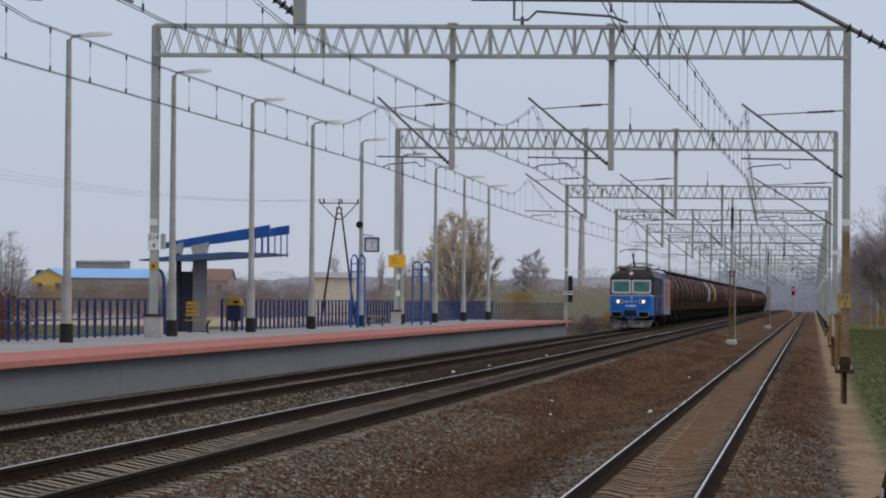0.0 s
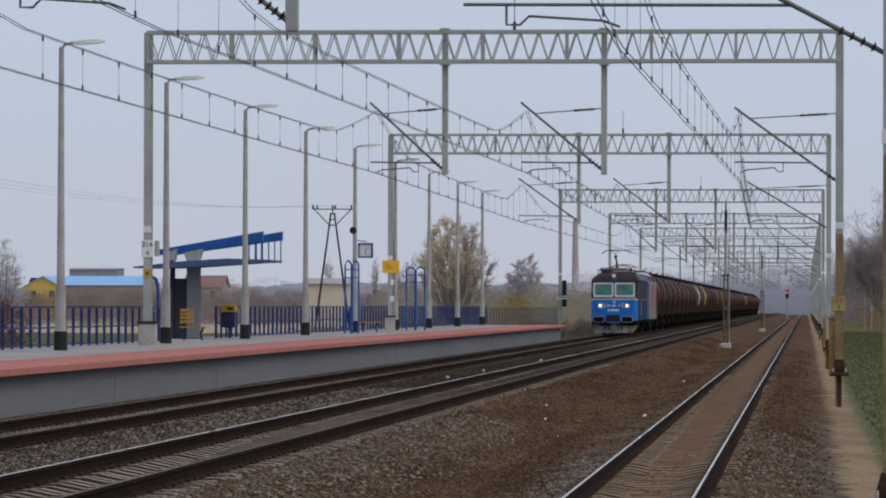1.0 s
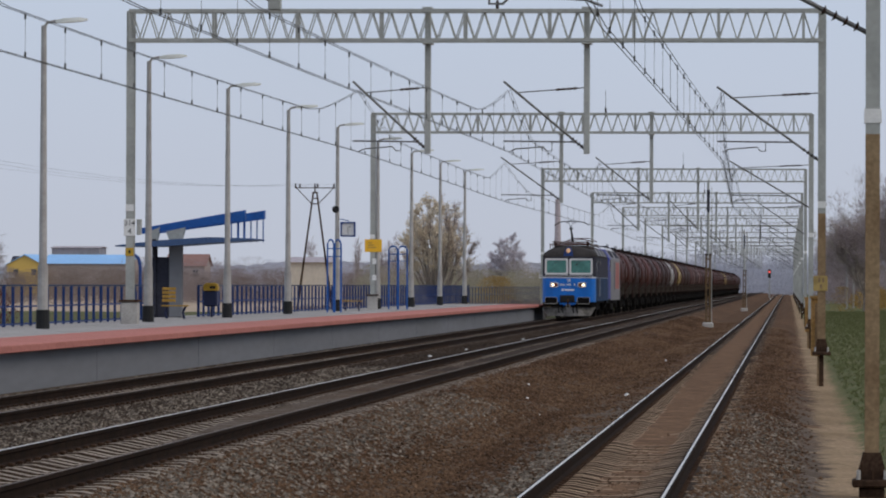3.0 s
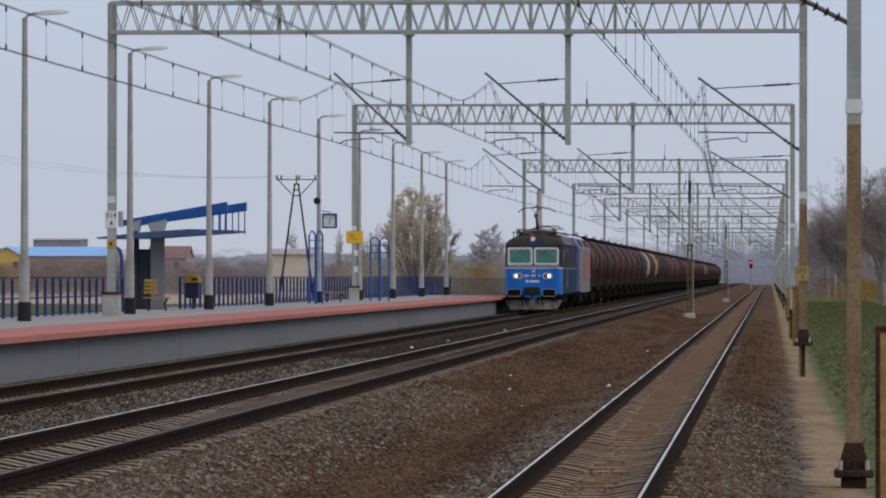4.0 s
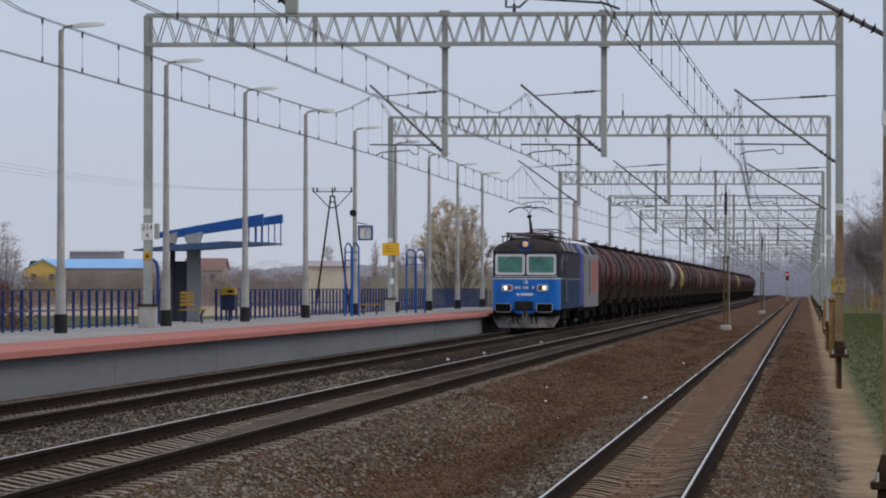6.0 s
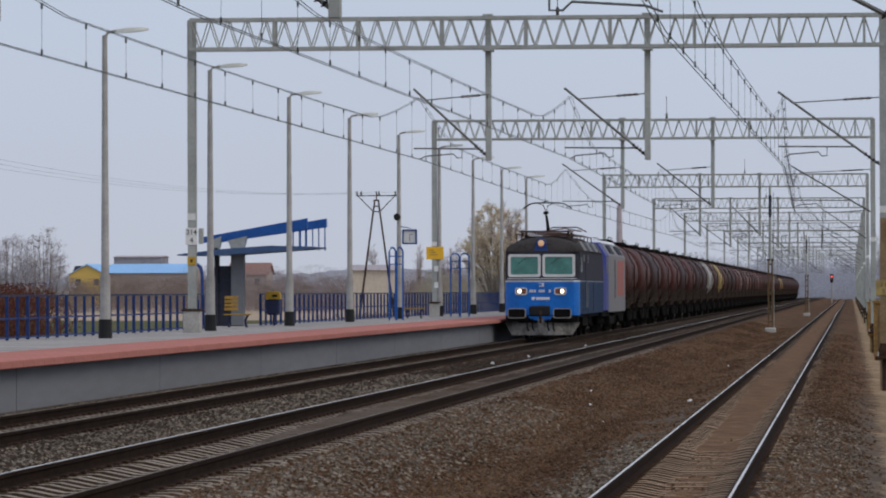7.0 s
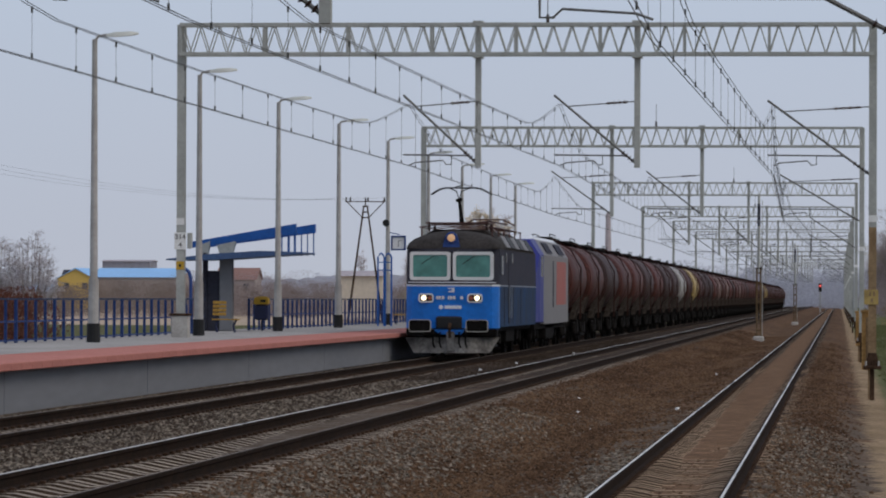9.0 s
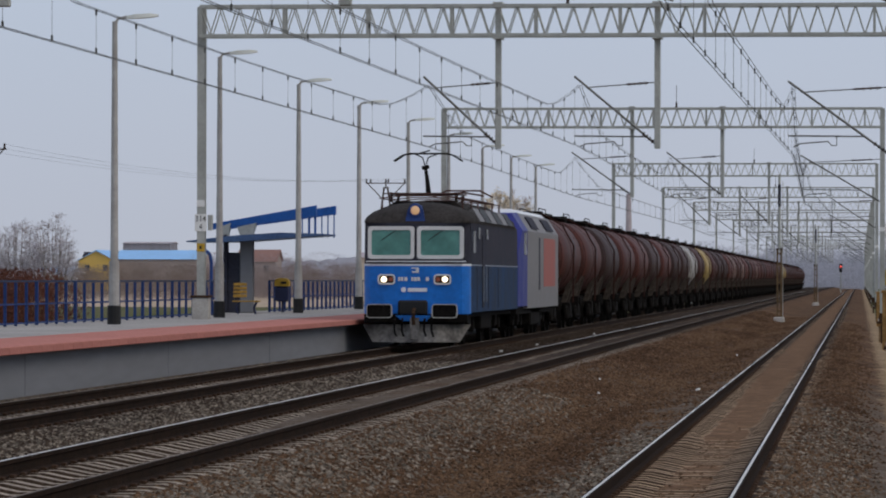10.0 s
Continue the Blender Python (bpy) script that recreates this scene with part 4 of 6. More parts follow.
    for s in (-1, 1):
        bf = framed(t, "buffer", s * 0.88 - 0.06, 0.98, 0.69, 0.38, 0.05, 0.024, M_CONC, M_UNDER, "buffer_face", "rectangular buffer with a pale worn rim")
        part("buffer_shank", Geo().lathe([(s * 0.88 - 0.06, 0.07, 0.98, 0.12), (s * 0.88 - 0.06, 0.4, 0.98, 0.12), (s * 0.88 - 0.06, 0.41, 0.98, 0.17), (s * 0.88 - 0.06, 0.6, 0.98, 0.17)], 12), M_UNDER, bf)
    part("coupler_panel", Geo().box(-0.48, 0.32, B0 - 0.10, B0 + 0.06, 0.86, 1.27, 0, 0.05), M_BLACK, t, "black recessed coupler panel")
    part("coupler_apron", Geo().hexa([(-0.36, B0 - 0.10, 0.71), (0.30, B0 - 0.10, 0.71), (0.30, B0 + 0.1, 0.71), (-0.36, B0 + 0.1, 0.71), (-0.54, B0 - 0.10, 0.86), (0.42, B0 - 0.10, 0.86), (0.42, B0 + 0.1, 0.86), (-0.58, B0 + 0.1, 0.86)]), M_LOCOBLUE, t)
    part("coupling_hook", Geo().tube([(-0.03, B0, 1.02), (-0.03, 0.2, 1.02), (-0.03, 0.12, 0.92), (-0.03, 0.2, 0.62)], 0.05, 8), M_DARKRUST, t)
    pl = Geo()
    a0, a1 = [(-1.18, 0.55), (-0.5, 0.28), (0.5, 0.28), (1.18, 0.55)], [(-1.46, 0.75), (-0.6, 0.5), (0.6, 0.5), (1.46, 0.75)]
    pl.loft([[(x, y + 0.1, 0.14) for x, y in a0] + [(x, y + 0.17, 0.14) for x, y in reversed(a0)], [(x, y + 0.1, 0.62) for x, y in a1] + [(x, y + 0.17, 0.62) for x, y in reversed(a1)]])
    part("snow_plough", pl, M_PLOUGH, t, "grimy grey snow plough")
    part("plough_bracket", Geo().box(-0.14, 0.10, 0.32, 0.6, 0.2, 0.8, 0, 0.02), M_PLOUGH, t)
    for x in (-0.55, -0.35, 0.25, 0.45):
        part("brake_hose", Geo().tube([(x, 0.56, 0.8), (x, 0.3, 0.72), (x, 0.27, 0.45), (x + 0.05, 0.3, 0.3)], 0.03, 6), M_UNDER, t)
    # sides: small windows, door, grab rails, underframe
    for y in (3.4, 6.1):
        part("porthole", Geo().box(H - 0.03, H + 0.015, y, y + 0.55, 2.95, 3.25, 0, 0.006), M_WIN, t)
    for y in (4.75,):
        part("cab_door", Geo().box(H - 0.02, H + 0.018, y, y + 0.75, 1.05, 3.05, 0, 0.006), M_LOCOSIDE, t)
        part("grab_rail", Geo().tube([(H + 0.05, y - 0.12, 1.2), (H + 0.05, y - 0.12, 2.2)], 0.02, 6), M_SIDESTRIPE, t)
        part("grab_rail", Geo().tube([(H + 0.05, y + 0.9, 1.2), (H + 0.05, y + 0.9, 2.2)], 0.02, 6), M_SIDESTRIPE, t)
    part("side_window", Geo().box(H - 0.03, H + 0.012, 1.7, 2.5, 2.55, 3.15, 0, 0.006), M_WIN, t)
    part("underframe", Geo().box(-1.25, 1.25, 0.8, B1 - 0.2, 0.80, 1.0), M_UNDER, t)
    part("equipment_box", Geo().box(-1.2, 1.2, 7.4, 11.0, 0.42, 0.95, 0, 0.04), M_UNDER, t)
    for y in (4.6, 13.8):
        make_bogie(t, y, 3.2)
        for d in (-1.6, 1.6):
            make_wheelset(t, y + d, 0.62)
    # pantograph at the front end, raised to the wire
    pb = part("pantograph_base", Geo().box(-1.0, 1.0, 2.6, 5.0, 4.16, 4.20), M_PANTO, t, "reddish pantograph frame")
    for x in (-0.9, 0.9):
        for y in (2.8, 4.8):
            g = Geo()
            insulator(g, (x, y, 3.95), (x, y, 4.22), r=0.07)
            part("roof_insulator", g, M_INSUL, pb)
    g = Geo()
    for x in (-1.15, 1.15):
        g.tube([(x, 2.2, 4.04), (x, 9.0, 4.06), (x * 0.9, 16.0, 4.05)], 0.018, 6)
    for y in (2.4, 5.2, 7.5, 10, 12.5, 15.2):
        g.tube([(-1.15, y, 4.05), (-0.6, y, 4.11), (0.6, y, 4.11), (1.15, y, 4.05)], 0.018, 6)
        g.tube([(-1.1, y, 4.06), (-1.1, y, 3.7)], 0.025, 6)
        g.tube([(1.1, y, 4.06), (1.1, y, 3.7)], 0.025, 6)
    part("roof_busbar", g, M_PANTO, t, "reddish roof busbars")
    part("pantograph_knee", Geo().tube([(0.08, 3.3, 4.2), (0.03, 3.5, 4.55), (-0.04, 3.7, 4.92)], 0.075, 8, 0, 0.045), M_UNDER, t)
    up = Geo().tube([(-0.04, 3.7, 4.92), (0.02, 3.9, 5.2), (0.24, 4.1, 5.29)], 0.018, 6)
    up.tube([(-0.14, 3.7, 4.90), (0.06, 3.7, 4.94)], 0.055, 8)
    up.tube([(-0.04, 3.7, 4.92), (-0.14, 3.9, 5.2), (-0.36, 4.1, 5.29)], 0.018, 6)
    up.tube([(0.05, 4.1, 5.4), (-0.35, 4.1, 5.29)], 0.02, 6)
    part("pantograph_arm", up, M_UNDER, t)
    hd = Geo()
    for dy in (-0.2, 0.2):
        hd.tube([(-0.95, 4.1 + dy, 5.10), (-0.68, 4.1 + dy, 5.27), (-0.5, 4.1 + dy, 5.31), (0.5, 4.1 + dy, 5.31), (0.68, 4.1 + dy, 5.27), (0.95, 4.1 + dy, 5.10)], 0.022, 6)
    hd.tube([(-0.5, 3.9, 5.29), (-0.5, 4.3, 5.29)], 0.02, 6)
    hd.tube([(0.5, 3.9, 5.29), (0.5, 4.3, 5.29)], 0.02, 6)
    part("collector_head", hd, M_UNDER, t, "raised pantograph collector head")
    fold = Geo()
    fold.tube([(-0.8, 13.0, 4.3), (0, 15.5, 4.45), (0.8, 13.0, 4.3)], 0.03, 6)
    fold.tube([(-0.9, 15.4, 4.3), (-0.5, 15.4, 4.5), (0.5, 15.4, 4.5), (0.9, 15.4, 4.3)], 0.03, 6)
    part("folded_pantograph", fold, M_PANTO, t)
    return t


def make_loco_two():
    """Modern box-shaped diesel locomotive in violet and silver."""
    t = thing("diesel_locomotive", "violet and silver diesel locomotive with a faded red panel, hauled second", "locomotive")
    H = 1.44
    def ring(y, z0, z1, hw):
        return [(-hw, y, z0), (hw, y, z0), (hw, y, z1 - 0.55), (hw - 0.35, y, z1), (-hw + 0.35, y, z1), (-hw, y, z1 - 0.55)]
    part("cab", Geo().loft([ring(0.6, 1.0, 2.6, 1.30), ring(0.75, 1.0, 3.2, 1.36), ring(1.5, 1.0, 3.9, H), ring(3.7, 1.0, 3.95, H)]), M_LILAC, t, "violet blue cab")
    part("body", Geo().loft([ring(3.7, 0.92, 3.92, H), ring(18.6, 0.92, 3.92, H)]), M_SILVER, t, "silver grey body side")
    part("red_panel", Geo().box(H - 0.02, H + 0.006, 11.2, 17.0, 1.6, 3.2), M_REDPANEL, t, "faded red side panel")
    part("roof_panel", Geo().hexa([(-1.05, 3.2, 3.94), (1.05, 3.2, 3.94), (1.05, 17.6, 3.94), (-1.05, 17.6, 3.94), (-0.9, 3.4, 4.06), (0.9, 3.4, 4.06), (0.9, 17.4, 4.06), (-0.9, 17.4, 4.06)]), M_STRIPE, t, "pale roof")
    for y0, y1 in ((6.0, 9.0), (13.0, 16.4)):
        part("roof_window", Geo().hexa([(H - 0.10, y0, 3.50), (H + 0.0, y0, 3.46), (H + 0.0, y1, 3.46), (H - 0.10, y1, 3.50), (H - 0.30, y0, 3.82), (H - 0.24, y0, 3.85), (H - 0.24, y1, 3.85), (H - 0.30, y1, 3.82)]), M_LOCOSIDE, t)
    part("door", Geo().box(H - 0.02, H + 0.008, 8.9, 9.5, 1.5, 3.2), M_LOCODARK, t, "dark door slot")
    part("cab_window", Geo().box(H - 0.03, H + 0.008, 2.2, 3.4, 2.6, 3.3), M_WIN, t)
    part("underframe", Geo().box(-1.3, 1.3, 0.7, 18.2, 0.75, 1.0), M_UNDER, t)
    part("fuel_tank", Geo().box(-1.3, 1.3, 7.2, 11.4, 0.35, 0.95, 0, 0.05), M_UNDER, t)
    for s in (-1, 1):
        part("buffer", Geo().lathe([(s * 0.87, 0.05, 1.04, 0.22), (s * 0.87, 0.12, 1.04, 0.22), (s * 0.87, 0.14, 1.04, 0.1), (s * 0.87, 0.65, 1.04, 0.12)], 14), M_UNDER, t)
    for y in (4.2, 14.6):
        make_bogie(t, y, 3.4, 3)
        for d in (-1.7, 0, 1.7):
            make_wheelset(t, y + d, 0.55)
    return t


def make_wagon(m_tank, label, light=False):
    """A four-axle tank wagon, 14 m over its buffers, with a domed barrel, straps, walkway and bogies."""
    t = thing("tank_wagon", label, "tank wagon", group="tank wagons of the train")
    R, zc = 1.44, 2.66
    prof = [(0.9, 0.25), (0.92, 0.7), (0.99, 1.06), (1.12, 1.30), (1.30, R), (12.7, R), (12.88, 1.30), (13.01, 1.06), (13.08, 0.7), (13.1, 0.25)]
    part("barrel", Geo().lathe([(0, y, zc, r) for y, r in prof], 28), m_tank, t, smooth=True)
    for y in (1.35, 7.0, 12.6):
        st = Geo().lathe([(0, y - 0.05, zc, R - 0.02), (0, y - 0.05, zc, R + 0.014), (0, y + 0.05, zc, R + 0.014), (0, y + 0.05, zc, R - 0.02)], 28)
        part("barrel_strap", st, M_TANKBAND, t, "grimy strap ring")
    d = Geo().loft([[(0.38 * math.cos(a), 7 + 0.38 * math.sin(a), z) for a in (2 * math.pi * j / 14 for j in range(14))] for z in (zc + R - 0.1, zc + R + 0.22)])
    part("manhole", d, M_UNDER, t)
    w = Geo().box(-0.34, 0.34, 1.6, 12.4, zc + R + 0.10, zc + R + 0.14)
    for y in np.arange(1.8, 12.4, 1.5):
        w.box(-0.3, 0.3, y, y + 0.05, zc + R - 0.05, zc + R + 0.10)
    for x in (-0.34, 0.34):
        w.tube([(x, 5.2, zc + R + 0.14), (x, 5.2, zc + R + 0.30), (x, 8.8, zc + R + 0.30), (x, 8.8, zc + R + 0.14)], 0.02, 5)
    part("walkway", w, M_UNDER, t)
    u = Geo()
    for x in (-0.55, 0.55):
        u.box(x - 0.12, x + 0.12, 0.6, 13.4, 0.92, 1.18)
    u.box(-1.3, 1.3, 0.6, 0.9, 0.86, 1.2)
    u.box(-1.3, 1.3, 13.1, 13.4, 0.86, 1.2)
    part("underframe", u, M_UNDER, t)
    for s in (-1, 1):
        for y in (1.5, 3.2, 10.6, 12.3):
            sd = Geo().hexa([(s * 0.9 - 0.1, y, 0.98), (s * 0.9 + 0.1, y, 0.98), (s * 0.9 + 0.1, y + 0.25, 0.98), (s * 0.9 - 0.1, y + 0.25, 0.98), (s * 1.2 - 0.1, y, 2.0), (s * 1.2 + 0.1, y, 2.0), (s * 1.2 + 0.1, y + 0.25, 2.0), (s * 1.2 - 0.1, y + 0.25, 2.0)])
            part("saddle", sd, M_SADDLE, t, "dusty saddle leg under the barrel")
    l = Geo()
    for s in (-1, 1):
        for y in (6.75, 7.25):
            l.tube([(s * 1.48, y, 1.0), (s * 1.50, y, zc + 0.4), (s * 1.1, y, zc + 1.12), (s * 0.34, y, zc + R + 0.14)], 0.02, 5)
        for k in range(9):
            z = 1.1 + k * 0.28
            l.tube([(s * 1.49, 6.75, z), (s * 1.49, 7.25, z)], 0.014, 4)
    part("ladder", l, M_TANKBAND, t)
    for y0, s2 in ((0.6, -1), (13.4, 1)):
        for s in (-1, 1):
            part("buffer", Geo().lathe([(s * 0.87, y0 + s2 * 0.58, 1.04, 0.2), (s * 0.87, y0 + s2 * 0.5, 1.04, 0.2), (s * 0.87, y0 + s2 * 0.48, 1.04, 0.1), (s * 0.87, y0, 1.04, 0.11)], 10), M_UNDER, t)
    for y in (2.5, 11.5):
        make_bogie(t, y, 1.8)
        for dd in (-0.9, 0.9):
            make_wheelset(t, y + dd, 0.46)
    return t


loco_one, loco_two = make_loco_one(), make_loco_two()
_brown = make_wagon(M_TANK, "red-brown rusty tank wagon with grimy straps and walkway")
_grey = make_wagon(M_TANKGREY, "pale grey dirty tank wagon among brown ones")
_yellow = make_wagon(M_TANKYELLOW, "ochre yellow tank wagon among brown ones")
_dark = make_wagon(M_TANKDARK, "dark maroon sooty tank wagon with grimy straps")
_faded = make_wagon(M_TANKFADED, "faded pinkish brown tank wagon with grimy straps")
WAGON_KIND = {2: "d", 5: "d", 7: "d", 8: "d", 9: "g", 11: "y", 13: "d", 14: "d", 16: "f", 18: "f", 20: "d", 22: "f", 25: "d", 29: "d", 34: "y", 35: "y", 37: "d", 39: "d", 41: "d", 44: "d", 47: "d", 49: "d"}
_seeds = {"b": _brown, "g": _grey, "y": _yellow, "d": _dark, "f": _faded}
_used = set()
wagons = []
for i in range(WAGONS):
    k = WAGON_KIND.get(i, "b")
    if k not in _used:
        _used.add(k)
        wagons.append(_seeds[k])
    else:
        wagons.append(copy_thing(_seeds[k], pose(0, 0, 0)))


def motions():
    """The train rolls towards the camera along the platform track; loco wheels turn."""
    for vehicle, offset in [(loco_one, 0.0), (loco_two, L1)] + [(w, L1 + L2 + i * WAG) for i, w in enumerate(wagons)]:
        walk(vehicle, [(t, pose(TRACK_LEFT - 0.06, FRONT_AT_START + offset - SPEED * t, LEFT_TOP)) for t in (0.0, 2.5, 5.0, 7.5, 10.0)])
    for loco in [loco_one, loco_two] + wagons[:6]:
        for w in [c for c in loco.children if c.name.startswith("wheelset")]:
            spot = w.matrix_basis.translation.copy()
            rate = math.degrees(SPEED / spot.z)
            walk(w, [(k / 30, pose(spot.x, spot.y, spot.z, (rate * k / 30) % 360.0, 0, 0)) for k in range(0, 301)])

# ---- platform furniture ----
def make_shelter():
    t = thing("platform_shelter", "blue steel platform shelter with a hung canopy on a concrete column", "shelter")
    D = 148.0
    part("column", Geo().box(-19.88, -19.46, D, D + 0.4, PTOP, 3.2, 0, 0.03), M_WALLCONC, t, "grey concrete column")
    part("column", Geo().box(-20.42, -20.29, D, D + 0.4, PTOP, 3.2, 0, 0.02), M_LOCOSIDE, t, "dark column")
    part("back_panel", Geo().box(-20.28, -19.89, D + 0.1, D + 0.3, PTOP, 2.62), M_LOCOSIDE, t, "dark panel between the columns")
    cn = Geo().loft([[(-21.5, y, 2.95), (-20.0, y, 2.96), (-17.05, y, 3.17), (-17.05, y, 3.22), (-18.5, y, 3.26), (-20.0, y, 3.16), (-21.5, y, 2.99)] for y in (D - 0.8, D + 2.4)])
    part("canopy", cn, M_NAVY, t, "dark blue sheet canopy")
    for y, x1, n in ((D + 0.2, -17.42, 3), (D + 2.2, -17.02, 5)):
        rise = (x1 + 20.8) * 0.1754
        low = 3.36 + (x1 + 20.8) * 0.137
        drop = 0.0 if y < D + 1 else 0.05
        b = Geo().hexa([(-20.8, y - 0.14, 3.36), (x1, y - 0.14, low), (x1, y + 0.14, low), (-20.8, y + 0.14, 3.36), (-20.8, y - 0.14, 3.55), (x1, y - 0.14, 3.55 + rise - drop), (x1, y + 0.14, 3.55 + rise - drop), (-20.8, y + 0.14, 3.55)])
        bm = part("roof_beam", b, M_BEAMBLUE, t, "blue sloping box beam")
        for k in range(n):
            x = x1 - 0.06 - k * 0.2
            part("hanger", Geo().tube([(x, y, 3.12), (x, y, low + (x - x1) * 0.137 + 0.05)], 0.022, 6), M_BEAMBLUE, bm)
    for x0, x2, u0, u2 in ((-20.42, -20.29, -20.55, -20.18), (-19.84, -19.50, -19.98, -19.36)):
        part("bracket", Geo().hexa([(x0, D + 0.05, 3.05), (x2, D + 0.05, 3.05), (x2, D + 0.35, 3.05), (x0, D + 0.35, 3.05), (u0, D + 0.05, 3.44), (u2, D + 0.05, 3.58), (u2, D + 0.35, 3.58), (u0, D + 0.35, 3.44)]), M_GREYPAINT, t, "flared grey bracket")
    return t


make_shelter()


def make_bench(x, y, n_back):
    t = thing("platform_bench", "bench of yellow slats on dark blue legs on the platform", "bench", pose(x, y, PTOP), "platform benches")
    for k in range(4):
        part("seat_slat", Geo().box(-0.1, 0.72, k * 0.11, k * 0.11 + 0.09, 0.38, 0.42, 0, 0.006), M_BENCH, t)
    for k in range(n_back):
        part("back_slat", Geo().box(-0.14, 0.28, 0.5 + k * 0.02, 0.54 + k * 0.02, 0.52 + k * 0.12, 0.61 + k * 0.12, 0, 0.006), M_BENCH, t)
    for dx in (0.0, 0.55):
        part("leg", Geo().tube([(dx + 0.1, 0.2, 0.42), (dx, 0.2, 0.2), (dx + 0.05, 0.2, 0.0)], 0.04, 6), M_BINBLUE, t)
    return t


make_bench(-19.27, 142.5, 4)
make_bench(-18.05, 188.0, 0)


def make_bin():
    t = thing("litter_bin", "blue litter bin with a yellow domed lid", "litter bin", pose(-18.75, 150.0, PTOP))
    part("bin_body", Geo().box(-0.22, 0.22, -0.2, 0.2, 0.35, 0.86, 0, 0.05), M_BINBLUE, t)
    part("bin_lid", Geo().loft([[(a * w, b * w, z) for a, b in ((-0.24, -0.22), (0.24, -0.22), (0.24, 0.22), (-0.24, 0.22))] for z, w in ((0.86, 1), (1.0, 1.0), (1.08, 0.85), (1.12, 0.5))]), M_YELLOW, t, "yellow domed lid")
    part("slot", Geo().box(-0.02, 0.16, -0.235, -0.215, 0.93, 1.01), M_BLACK, t)
    part("bin_post", Geo().tube([(0, 0.1, 0), (0, 0.1, 0.5)], 0.04, 8), M_BINBLUE, t)


make_bin()


def make_tube_frame(name, label, x, y, w, top, loops, board):
    """Blue tube arches that hold a notice board."""
    t = thing(name, label, "notice board", pose(x, y, PTOP), "notice boards on the platform")
    lw = w / loops
    for k in range(loops):
        a, b = -w / 2 + k * lw + 0.02, -w / 2 + (k + 1) * lw - 0.02
        part("arch", Geo().tube([(a, 0, 0), (a, 0, top - 0.16), (a + 0.06, 0, top - 0.04), ((a + b) / 2, 0, top), (b - 0.06, 0, top - 0.04), (b, 0, top - 0.16), (b, 0, 0)], 0.035, 8), M_BEAMBLUE, t)
        for z in (top - 0.35, top - 0.65):
            part("cross_tube", Geo().tube([(a, 0, z), (b, 0, z)], 0.022, 6), M_BEAMBLUE, t)
    if board:
        part("board", Geo().box(-w / 2 + 0.06, w / 2 - 0.06, -0.015, 0.015, top - 0.95, top - 0.66), M_BEAMBLUE, t)
    return t


make_tube_frame("notice_stand", "blue tubular notice frame beside a lamp post", -17.38, 177.0, 0.56, 2.80, 2, False)
make_tube_frame("timetable_stand", "blue tubular timetable stand with two arches", -16.95, 201.0, 0.84, 2.75, 2, False)


def make_clock():
    y = 108.7 + 17.85 * 4
    t = thing("station_clock", "square clock in a blue frame hung from a lamp post", "clock", pose(-17.6, y, 0))
    o = [(0.16, 3.62), (0.74, 3.62), (0.74, 4.2), (0.16, 4.2)]
    i = [(0.22, 3.68), (0.68, 3.68), (0.68, 4.14), (0.22, 4.14)]
    part("clock_frame", Geo().loft([[(a, -0.08, b) for a, b in o], [(a, -0.08, b) for a, b in i], [(a, 0.08, b) for a, b in i], [(a, 0.08, b) for a, b in o], [(a, -0.08, b) for a, b in o]], caps=False), M_BLUE, t)
    part("clock_face", Geo().box(0.21, 0.69, -0.03, 0.03, 3.67, 4.15), M_WHITE, t, "pale clock face")
    part("clock_hand", Geo().box(0.44, 0.46, -0.045, -0.035, 3.75, 4.0), M_BLACK, t)
    part("clock_hand", Geo().box(0.45, 0.56, -0.045, -0.035, 3.99, 4.01), M_BLACK, t)
    part("clock_arm", Geo().tube([(0.0, 0, 4.33), (0.5, 0, 4.24)], 0.02, 6), M_BLUE, t)
    h = thing("loudspeaker", "black horn loudspeaker clamped to a lamp post", "loudspeaker", pose(-17.6, y - 0.25, 4.68))
    part("horn", Geo().lathe([(0, -0.18, 0, 0.14), (0, -0.16, 0, 0.14), (0, 0.0, 0, 0.07), (0, 0.15, 0, 0.06)], 14), M_BLACK, h, smooth=True)


make_clock()


def text_mesh(name, body, size, material, parent, at):
    cu = bpy.data.curves.new(name, "FONT")
    cu.body, cu.size, cu.align_x, cu.align_y, cu.extrude = body, size, "CENTER", "CENTER", 0.003
    cu.materials.append(material)
    ob = new(name, cu)
    ob.parent, ob.matrix_basis = parent, at
    return ob


